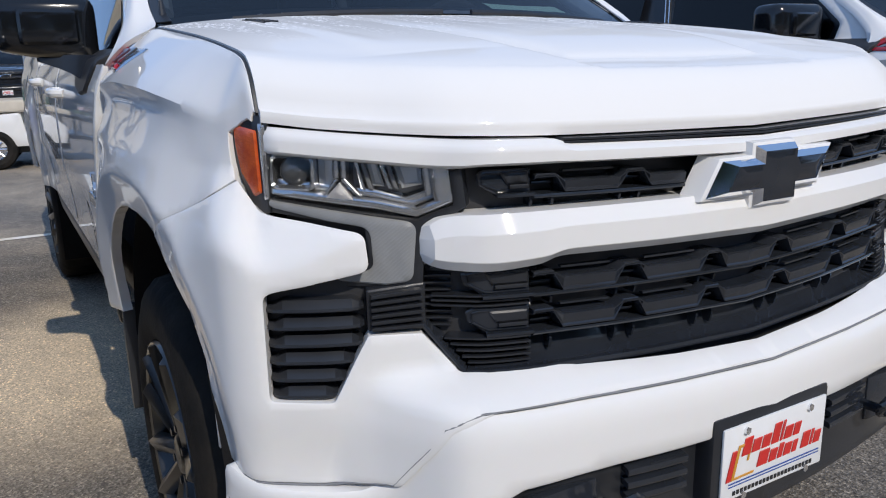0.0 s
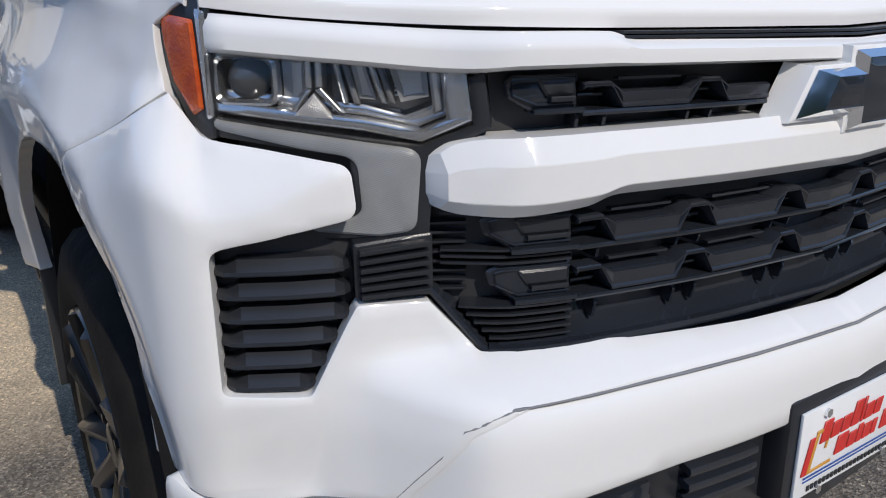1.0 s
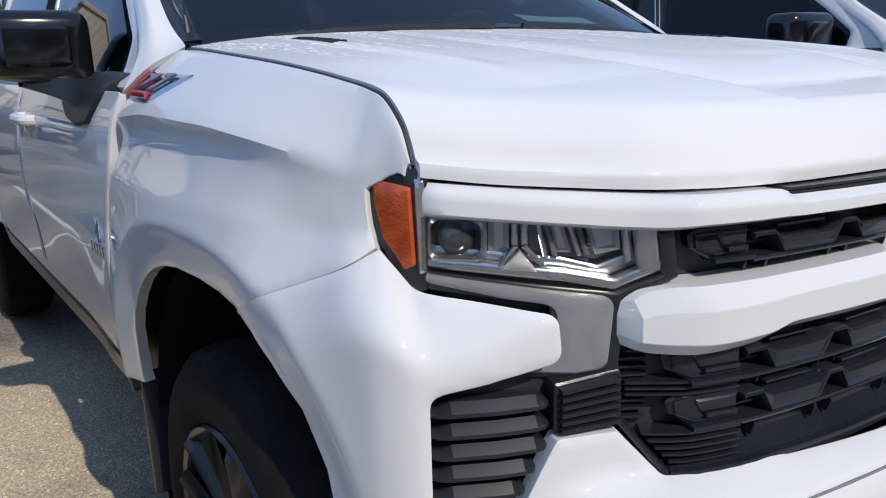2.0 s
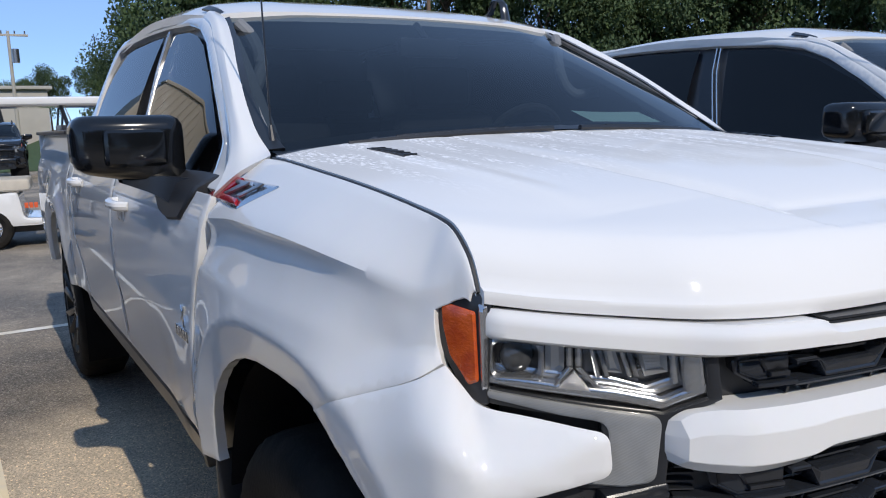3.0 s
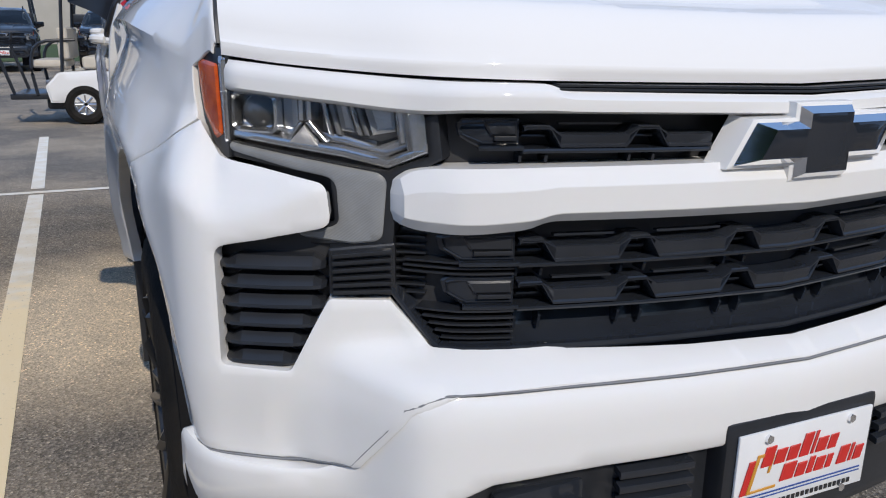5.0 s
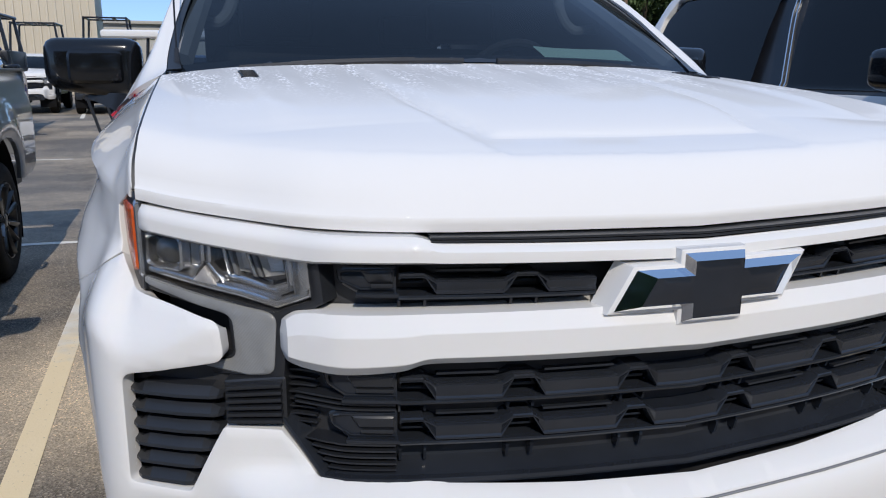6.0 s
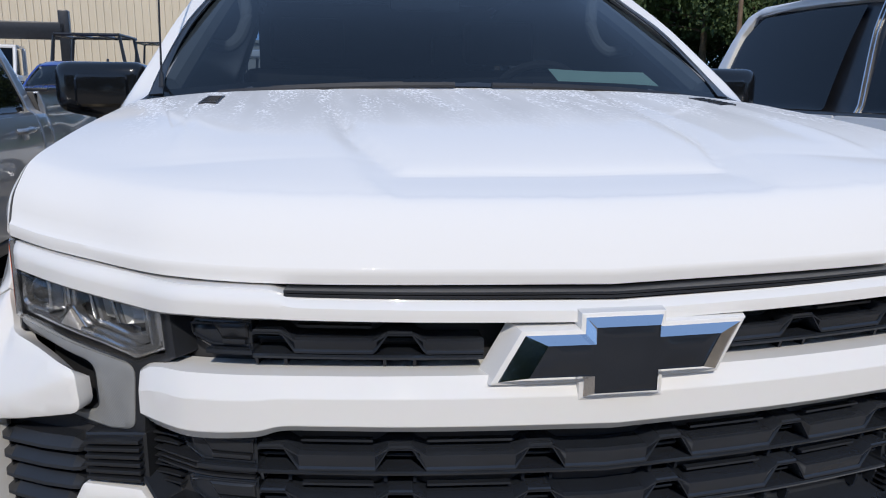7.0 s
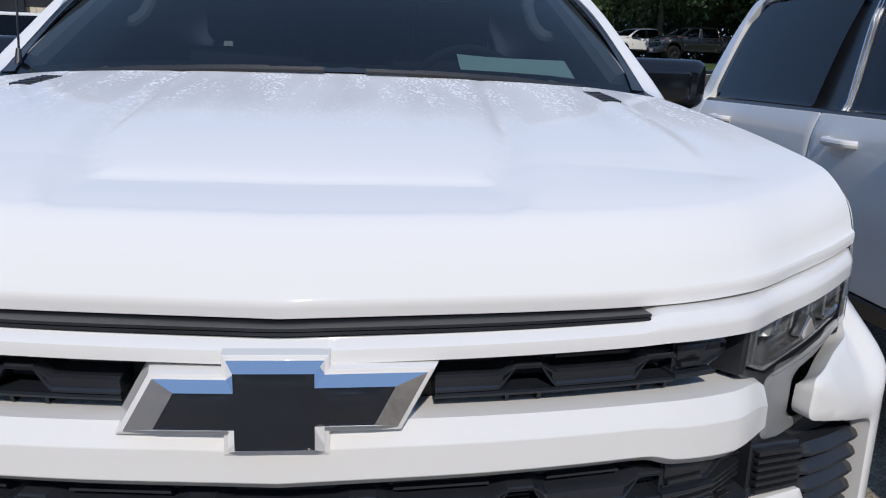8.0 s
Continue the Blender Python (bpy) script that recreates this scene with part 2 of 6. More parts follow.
def loft(bm, rows, n, across=None, flip=False, rim=0.0, back=(0, 0, 0)):
    """A smooth sheet through lines of points: n points along each, and across that many lines. rim: the width of the turned-in edge."""
    rows = [spline(r, n) for r in rows]
    if across:
        cols = [spline([r[k] for r in rows], across) for k in range(n)]
        rows = [[c[j] for c in cols] for j in range(across)]
    grid = [[bm.verts.new(p) for p in r] for r in rows]
    for a, b in zip(grid[:-1], grid[1:]):
        for k in range(n - 1):
            q = (a[k], a[k + 1], b[k + 1], b[k])
            bm.faces.new(q[::-1] if flip else q)
    if rim:
        edge = grid[0] + [r[-1] for r in grid[1:]] + grid[-1][-2::-1] + [r[0] for r in grid[-2:0:-1]]
        low = [bm.verts.new(v.co + Vector(back).normalized() * rim) for v in edge]
        for k in range(len(edge)):
            j = (k + 1) % len(edge)
            q = (edge[j], edge[k], low[k], low[j])
            bm.faces.new(q[::-1] if flip else q)
    return grid


def rounded(outline, step):
    """A closed outline of (a, b) or (a, b, radius) as points a step apart, with its corners rounded."""
    pts, n = [], len(outline)
    for i, c in enumerate(outline):
        p = np.array(c[:2], float)
        r = c[2] if len(c) > 2 else 0.0
        u, v = np.array(outline[i - 1][:2], float) - p, np.array(outline[(i + 1) % n][:2], float) - p
        if r:
            lu, lv = np.linalg.norm(u), np.linalg.norm(v)
            u, v = u / lu, v / lv
            half = math.acos(float(np.clip(u @ v, -1, 1))) / 2
            cut = min(r / max(math.tan(half), 1e-3), 0.45 * lu, 0.45 * lv)
            a, b = p + u * cut, p + v * cut
            for t in np.linspace(0, 1, 6):
                pts.append((1 - t) ** 2 * a + 2 * t * (1 - t) * p + t * t * b)
        else:
            pts.append(p)
    out = []
    for a, b in zip(pts, pts[1:] + pts[:1]):
        k = max(1, int(math.ceil(np.linalg.norm(b - a) / step)))
        out += [a + (b - a) * t / k for t in range(k) if np.linalg.norm(b - a) > 1e-5 or t == 0]
    clean = [p for i, p in enumerate(out) if np.linalg.norm(p - out[i - 1]) > 1e-5]
    area = sum(a[0] * b[1] - a[1] * b[0] for a, b in zip(clean, clean[1:] + clean[:1]))
    return clean if area > 0 else clean[::-1]


def inside(p, poly):
    x, y, hit = p[0], p[1], False
    for (x1, y1), (x2, y2) in zip(poly, poly[1:] + poly[:1]):
        if (y1 > y) != (y2 > y) and x < (x2 - x1) * (y - y1) / (y2 - y1) + x1:
            hit = not hit
    return hit


def panel(bm, outline, skin, step=0.03, bevel=0.004, depth=0.02, drop=None, sign=1, open_at=None):
    """A pressed panel: the outline (in the skin's two coordinates) laid on a skin, with a rounded rim that turns in by depth.
    skin(a, b, out) gives the place, out metres outside it. open_at: a value of a at which the rim is left open (the middle line)."""
    outer = rounded(outline, step)
    n = len(outer)
    inner = []
    for i, p in enumerate(outer):
        e1, e2 = p - outer[i - 1], outer[(i + 1) % n] - p
        nrm = np.array([-e1[1] / (np.linalg.norm(e1) + 1e-9) - e2[1] / (np.linalg.norm(e2) + 1e-9), e1[0] / (np.linalg.norm(e1) + 1e-9) + e2[0] / (np.linalg.norm(e2) + 1e-9)])
        nrm /= np.linalg.norm(nrm) + 1e-9
        q = p + nrm * bevel
        if open_at is not None and abs(p[0] - open_at) < 1e-6:
            q = np.array([p[0], p[1] + (bevel if nrm[1] > 0 else -bevel)])
        inner.append(q)
    poly = [tuple(p) for p in inner]
    lo, hi = np.min(inner, 0), np.max(inner, 0)
    pts = [Vector(p) for p in poly]
    arr = np.array(poly)
    for j, b in enumerate(np.arange(lo[1] + step / 2, hi[1], step)):
        for a in np.arange(lo[0] + step * (0.5 if j % 2 else 0.2), hi[0], step):
            if inside((a, b), poly) and np.min(np.hypot(arr[:, 0] - a, arr[:, 1] - b)) > step * 0.55:
                pts.append(Vector((a, b)))
    from_cdt = delaunay_2d_cdt(pts, [], [list(range(len(poly)))], 1, 1e-7)
    flat, faces, orig = from_cdt[0], from_cdt[2], from_cdt[3]
    place = lambda p, out: Vector(skin(p[0] * sign, p[1], out))
    deep = drop or 0.7 * bevel
    verts = [bm.verts.new(place(p, 0.0)) for p in flat]
    index = {}
    for k, o in enumerate(orig):
        for s in o:
            index.setdefault(s, k)
    for f in faces:
        if len(set(f)) > 2:
            q = [verts[k] for k in f]
            bm.faces.new(q if sign > 0 else q[::-1])
    ring0 = [verts[index[k]] for k in range(len(poly))]
    ring1 = [bm.verts.new(place(p, -deep)) for p in outer]
    ring2 = [bm.verts.new(place(p, -deep - depth)) for p in outer]
    for a, b in ((ring0, ring1), (ring1, ring2)):
        for k in range(n):
            j = (k + 1) % n
            if open_at is not None and abs(outer[k][0] - open_at) < 1e-6 and abs(outer[j][0] - open_at) < 1e-6:
                continue
            q = [a[j], a[k], b[k], b[j]]
            q = [v for i, v in enumerate(q) if v not in q[:i]]
            if len(q) > 2:
                try:
                    bm.faces.new(q if sign > 0 else q[::-1])
                except ValueError:
                    pass


def ribbon(bm, line, skin, high, out, deep, sign=1, tilt=0.0, closed=False):
    """A blade of height high along a line of the skin's coordinates, from out in front of the skin to deep behind it; tilt lowers its front edge."""
    rings = []
    for a, b in line:
        rings.append([bm.verts.new(skin(a * sign, b + dz, o)) for dz, o in ((high / 2 - tilt, out - 0.15 * high), (-tilt, out), (-high / 2 - tilt, out - 0.15 * high), (-high / 2, -deep), (high / 2, -deep))])
    for p, q in zip(rings[:-1], rings[1:]):
        for k in range(5):
            f = (p[k], p[(k + 1) % 5], q[(k + 1) % 5], q[k])
            bm.faces.new(f if sign > 0 else f[::-1])
    bm.faces.new(rings[0] if sign < 0 else rings[0][::-1])
    bm.faces.new(rings[-1][::-1] if sign < 0 else rings[-1])


def mirrored(name, ob, parent, label=""):
    """The same part on the other side of the vehicle."""
    bm = bmesh.new()
    bm.from_mesh(ob.data)
    bmesh.ops.transform(bm, matrix=Matrix.Diagonal((-1, 1, 1, 1)), verts=bm.verts)
    bmesh.ops.reverse_faces(bm, faces=bm.faces)
    return part(name, bm, list(ob.data.materials), parent, label or ob.get("label", ""))


def symmetric(bm):
    """Adds the mirror image of a half to itself and joins the two at the middle."""
    made = bmesh.ops.duplicate(bm, geom=bm.verts[:] + bm.edges[:] + bm.faces[:])["geom"]
    verts = [g for g in made if isinstance(g, bmesh.types.BMVert)]
    faces = [g for g in made if isinstance(g, bmesh.types.BMFace)]
    bmesh.ops.transform(bm, matrix=Matrix.Diagonal((-1, 1, 1, 1)), verts=verts)
    bmesh.ops.reverse_faces(bm, faces=faces)
    bmesh.ops.remove_doubles(bm, verts=[v for v in bm.verts if abs(v.co.x) < 1e-4], dist=2e-4)
    return bm


# ---- the pickup's skins: places on its front and side, x to its left side, y back, z up ----
S = (0, 0.2, 0.44, 0.556, 0.63, 0.725, 0.81, 0.85, 0.90, 0.95, 1.05, 1.12, 1.25, 1.45, 1.9, 2.2)
XU = curve(S, (0, 0.2, 0.44, 0.555, 0.628, 0.722, 0.803, 0.836, 0.849, 0.860, 0.880, 0.901, 0.933, 0.947, 0.962, 0.965))
YU = curve(S, (0.028, 0.034, 0.06, 0.094, 0.15, 0.212, 0.281, 0.315, 0.350, 0.395, 0.462, 0.52, 0.65, 0.85, 1.3, 1.6))
XL = curve(S, (0, 0.2, 0.44, 0.556, 0.63, 0.725, 0.80, 0.848, 0.890, 0.918, 0.935, 0.940, 0.944, 0.950, 0.962, 0.966))
YL = curve(S, (0.03, 0.038, 0.068, 0.102, 0.15, 0.183, 0.215, 0.243, 0.270, 0.318, 0.43, 0.52, 0.65, 0.85, 1.3, 1.6))
ledge_z = curve((0.5, 0.70, 0.745, 0.792, 0.80, 0.9), (1, 1, 1, 0.05, 0, 0))
lamp_line = curve((0.6, 0.72, 0.80, 0.865, 0.93, 1.0, 1.12, 1.3), (1.058, 1.058, 1.054, 1.054, 1.098, 1.12, 1.10, 1.08))


def along(s, z, fx, fy):
    return Vector((fx(s), fy(s), z + (0.010 + 0.008 * smooth01(1.05, 0.75, z)) * min(1.0, s / 0.45)))


def normal_of(f, a, b, e=0.004):
    n = (f(a + e, b) - f(a - e, b)).cross(f(a, b + e) - f(a, b - e))
    return n.normalized()


def skinned(f):
    """Makes a skin with an out distance from a function of two coordinates. It is even in the first one."""

    def g(a, b, out=0.0):
        s, side = abs(a), -1.0 if a < 0 else 1.0
        p = f(s, b)
        if out:
            p = p + normal_of(f, max(s, 0.004), b) * out
            if s < 1e-6:
                p.x = 0.0
        p.x *= side
        return p

    return g


XB = curve(S, (0, 0.2, 0.44, 0.556, 0.63, 0.715, 0.80, 0.845, 0.885, 0.915, 0.938, 0.943, 0.95, 0.955, 0.96, 0.96))
YB = curve(S, (-0.040, -0.034, -0.010, 0.012, 0.040, 0.155, 0.205, 0.235, 0.27, 0.32, 0.41, 0.49, 0.6, 0.8, 1.2, 1.5))


def fascia_place(s, z):
    # above the lamp's lower edge the surface lies on the upper line, below it on the fuller lower one
    c, soft = lamp_line(s), 0.042 + 0.05 * smooth01(0.74, 0.86, s) + 0.105 * smooth01(0.88, 1.15, s)
    w = smooth01(c - soft, c + 0.35 * soft, z)
    p = along(s, z, XL, YL).lerp(along(s, z, XU, YU), w)
    roll = smooth01(0.68, 0.76, min(z, 0.745))
    p.y -= max(0.0, YL(s) - YB(s) - 0.014 * roll * roll) * smooth01(0.78, 0.70, s) * ledge_z(z)
    p.y += 0.018 * smooth01(0.75, 0.60, z) * smooth01(0.74, 0.80, s) * smooth01(1.1, 0.98, s)
    if s > 0.88:
        p.x += flare(p.y, p.z) * smooth01(0.94, 1.20, s)
        p.x -= 0.016 * min(1.0, max(0.0, (LIP - arch_radius(p.y, p.z, AXLE_F)) / 0.13)) * smooth01(1.20, 1.0, s)
    return p


def upper_place(s, z):
    return along(s, z, XU, YU)


def bumper_place(s, z):
    p = along(s, z, XB, YB)
    roll = smooth01(0.68, 0.76, z)
    p.y += 0.0015
    p.y += 0.014 * roll * roll + 0.05 * smooth01(0.60, 0.44, z) ** 2
    return p


fascia, upper, bumper = skinned(fascia_place), skinned(upper_place), skinned(bumper_place)

AXLE_F, AXLE_R, WHEEL_Z, WHEEL_R = 0.825, 4.50, 0.42, 0.42
half_width = curve((0.45, 0.60, 0.72, 0.95, 1.10, 1.22, 1.31), (0.915, 0.940, 0.955, 0.968, 0.968, 0.958, 0.930))
shut_z = curve((0.305, 0.318, 0.332, 0.348, 0.41, 0.51, 0.70, 0.91, 1.12, 1.5), (1.170, 1.208, 1.246, 1.272, 1.312, 1.329, 1.352, 1.371, 1.388, 1.405))

hood_edge = curve((0.30, 0.33, 0.36, 0.43, 1.14, 1.5), (0.831, 0.829, 0.825, 0.819, 0.811, 0.808))


def arch_radius(y, z, y0):
    """1 on the wheel opening's edge."""
    return (abs((y - y0) / 0.475) ** 2.6 + abs((z - 0.415) / 0.590) ** 2.6) ** (1 / 2.6)


LIP = 1.135


def flare(y, z):
    """How far the body swells over a wheel: a flat lip round the opening up to a crease, then a slope that falls back into the side."""
    out = 0.0
    for y0 in (AXLE_F, AXLE_R):
        if abs(y - y0) < 0.9 and z > 0.3:
            r = arch_radius(y, z, y0)
            fall = max(0.0, 1 - max(0.0, r - LIP) / 0.36)
            out += 0.034 * fall ** 1.9 - 0.022 * min(1.0, max(0.0, (LIP - 0.004 - r) / 0.13))
    return out


def side_place(y, z):
    x = half_width(min(z, 1.31)) + flare(y, z)
    x -= 0.012 * smooth01(0.98, 0.80, z) * smooth01(1.6, 1.9, y) * smooth01(3.9, 3.6, y)
    return Vector((x, y, z))


def along_of(y):
    """The front skin's first coordinate for a place at y on the side."""
    lo, hi = 0.86, 2.2
    for _ in range(30):
        mid = (lo + hi) / 2
        lo, hi = (mid, hi) if YU(mid) < y else (lo, mid)
    return lo


crease_z = curve((0.32, 0.392, 0.50, 0.62, 0.80, 1.05, 1.25, 1.5), (1.195, 1.212, 1.236, 1.254, 1.267, 1.268, 1.250, 1.225))
crease_x = curve((0.32, 0.392, 0.50, 0.62, 0.80, 1.05, 1.25, 1.5), (0.840, 0.862, 0.900, 0.925, 0.940, 0.944, 0.948, 0.950))
slope_z = curve((0, 0.16, 0.28, 1.0), (0, 0.22, 0.34, 1))


def fender_place(a, v):
    """v: height above 1.13 m up to 0, then 0 to 0.22: up the flare's slope into a hollow, over the crease and across the shoulder to the hood's gap."""
    z = 1.13 + min(v, 0.0)
    p = fascia_place(a, z - 0.012)
    if v <= 0:
        return Vector((p.x - 0.02 * smooth01(0.85, 0.62, z) * smooth01(1.3, 1.7, a), p.y, z))
    top, u = shut_z(p.y), min(v / 0.22, 1.0)
    hinge = hood_edge(p.y) + 0.005
    t = u * math.pi / 2
    round_x = hinge + (p.x - hinge) * max(0.0, math.cos(t)) ** 0.8
    round_z = 1.13 + (top - 1.13) * math.sin(t) ** 0.95
    cx, cz = crease_x(p.y), crease_z(p.y)
    dip = 0.011 * smooth01(0.40, 0.75, p.y)
    hollow = cx - dip
    if u < 0.38:
        k = u / 0.38
        x, zz = p.x + (hollow - p.x) * (1 - (1 - k) ** 1.45), 1.13 + (cz - 0.032 - 1.13) * k
    else:
        k = (u - 0.38) / 0.62
        x = hollow + dip * smooth01(0, 0.17, k) - (cx - hinge) * max(0.0, (k - 0.15) / 0.85) ** 1.12
        zz = cz - 0.032 + (top - cz + 0.032) * slope_z(k)
    mix = smooth01(0.335, 0.43, p.y)
    return Vector((round_x + (x - round_x) * mix, p.y, round_z + (zz - round_z) * mix))


def shoulder_at(y, z):
    """The half width of the fender's shoulder at a height above the crease."""
    cx, cz, top, hinge = crease_x(y), crease_z(y), shut_z(y), hood_edge(y) + 0.005
    k = 0.15 + 0.85 * min(1.0, max(0.0, (z - cz) / (top - cz)))
    return cx - (cx - hinge) * max(0.0, (k - 0.15) / 0.85) ** 1.12


def plain(f):
    def g(a, b, out=0.0):
        p = f(a, b)
        return p + normal_of(f, a, b) * out if out else p

    return g


side, fender_skin = plain(side_place), plain(fender_place)


def glass_place(y, z):
    return Vector((0.930 - 0.035 * smooth01(1.31, 1.35, z) - 0.36 * (z - 1.31) - 0.10 * max(0, z - 1.6) ** 1.5 - 0.02 * smooth01(1.7, 1.2, y), y, z))


house = plain(glass_place)


def hood_profile():
    yf = curve((0, 0.32, 0.45, 0.568, 0.69, 0.79, 0.832), (0.058, 0.074, 0.09, 0.128, 0.210, 0.280, 0.313))
    zf = curve((0, 0.3, 0.6, 0.75, 0.832), (1.172, 1.178, 1.186, 1.196, 1.207))
    zc = curve((0.06, 0.137, 0.24, 0.40, 0.60, 0.83, 1.2), (1.235, 1.279, 1.305, 1.335, 1.362, 1.388, 1.430))
    rear = curve((0, 0.4, 0.7, 0.83), (1.165, 1.18, 1.175, 1.15))
    return yf, zf, zc, rear


HOOD_YF, HOOD_ZF, HOOD_ZC, HOOD_REAR = hood_profile()


BAND_OUT = curve((0.11, 0.18, 0.26, 0.469, 0.8, 1.4), (0.240, 0.300, 0.328, 0.362, 0.376, 0.40))
BAND_IN = curve((0.262, 0.505, 0.8, 1.4), (0.264, 0.325, 0.345, 0.375))


def hood_relief(x, y):
    """A shallow scoop round the hood's raised middle, broad in front and narrow at its sides, and a low fold near each side."""
    ax = abs(x)
    fade = 1 - 0.85 * smooth01(0.55, 1.1, y)
    fold = 0.608 + 0.055 * (y - 0.35)
    z = 0.006 * smooth01(fold - 0.07, fold, ax) * smooth01(fold + 0.022, fold, ax) * smooth01(0.30, 0.55, y) * smooth01(1.1, 0.9, y)
    front, outer = 0.262, BAND_OUT(max(y, 0.11))
    inner = min(BAND_IN(max(y, front)), outer - 0.02)
    u = min((y - 0.130) / (front - 0.130), (outer - ax) / (outer - inner), 1.0)
    if u > 0:
        d = max(0.0, min(y - front, inner - ax))
        rise = 0.007 * (1 - math.exp(-d / 0.012)) + 0.012 * (1 - math.exp(-d / 0.02)) * (1 - math.exp(-max(0.0, y - front) / 0.14))
        z += (-0.013 * u * smooth01(0.0, 0.15, u) + rise) * fade
    return z


def hood_height(ax, y, lip=1.0):
    """The hood's face: its front follows one profile from the middle round to the shut line, its rear the crown."""
    y0, z0 = HOOD_YF(ax), HOOD_ZF(ax)
    n = max(0.0, y - y0)
    a = min(n / 0.085, 1.0)
    mid = 0.021 * lip + 0.086 * (0.3 * a + 0.7 * (1 - (1 - a) ** 2)) if n < 0.085 else HOOD_ZC(0.058 + n) - 1.172 - 0.0035
    edge = max(0.021 * lip, shut_z(0.318 + n) - 1.205)
    w = smooth01(0.40, 0.832, ax)
    front = z0 + mid + (edge - mid) * w
    crown = HOOD_ZC(y)
    rear = crown + (min(shut_z(max(y, 0.33)) + 0.002, crown) - crown) * min(ax / 0.832, 1.0) ** 3.2
    return front + (rear - front) * smooth01(0.085, 0.42, n)


def hood_top(x, y):
    return hood_height(abs(x), y) + hood_relief(x, y)


def hood_place(x, v):
    """v: 0 at the lower front edge to 0.14 over the nose, then on to 1 at the rear."""
    ax = abs(x)
    y0, y1, nose = HOOD_YF(ax), HOOD_REAR(ax), 0.085
    if v < 0.035:
        y, z = y0 - 0.002 * v / 0.035, hood_height(ax, y0, v / 0.035)
    else:
        y = y0 + nose * (v - 0.035) / 0.105 if v < 0.14 else y0 + nose + (y1 - y0 - nose) * (v - 0.14) / 0.86
        z = hood_top(ax, y)
    return Vector((x * hood_edge(y) / 0.832, y, z))


def grid_sheet(bm, f, us, vs, rim=0.02, back=(0, 0, -1), flip=False, first=None):
    g = [[bm.verts.new(f(u, v)) for u in us] for v in vs]
    for a, b in zip(g[:-1], g[1:]):
        for k in range(len(us) - 1):
            q = (a[k], a[k + 1], b[k + 1], b[k])
            bm.faces.new(q[::-1] if flip else q)
    if rim:
        edge = g[0] + [r[-1] for r in g[1:]] + g[-1][-2::-1] + [r[0] for r in g[-2:0:-1]]
        low = [bm.verts.new(v.co + Vector(first if first and k < len(us) else back) * rim) for k, v in enumerate(edge)]
        for k in range(len(edge)):
            j = (k + 1) % len(edge)
            q = (edge[j], edge[k], low[k], low[j])
            bm.faces.new(q[::-1] if flip else q)
    return g


# ---- the wheel ----


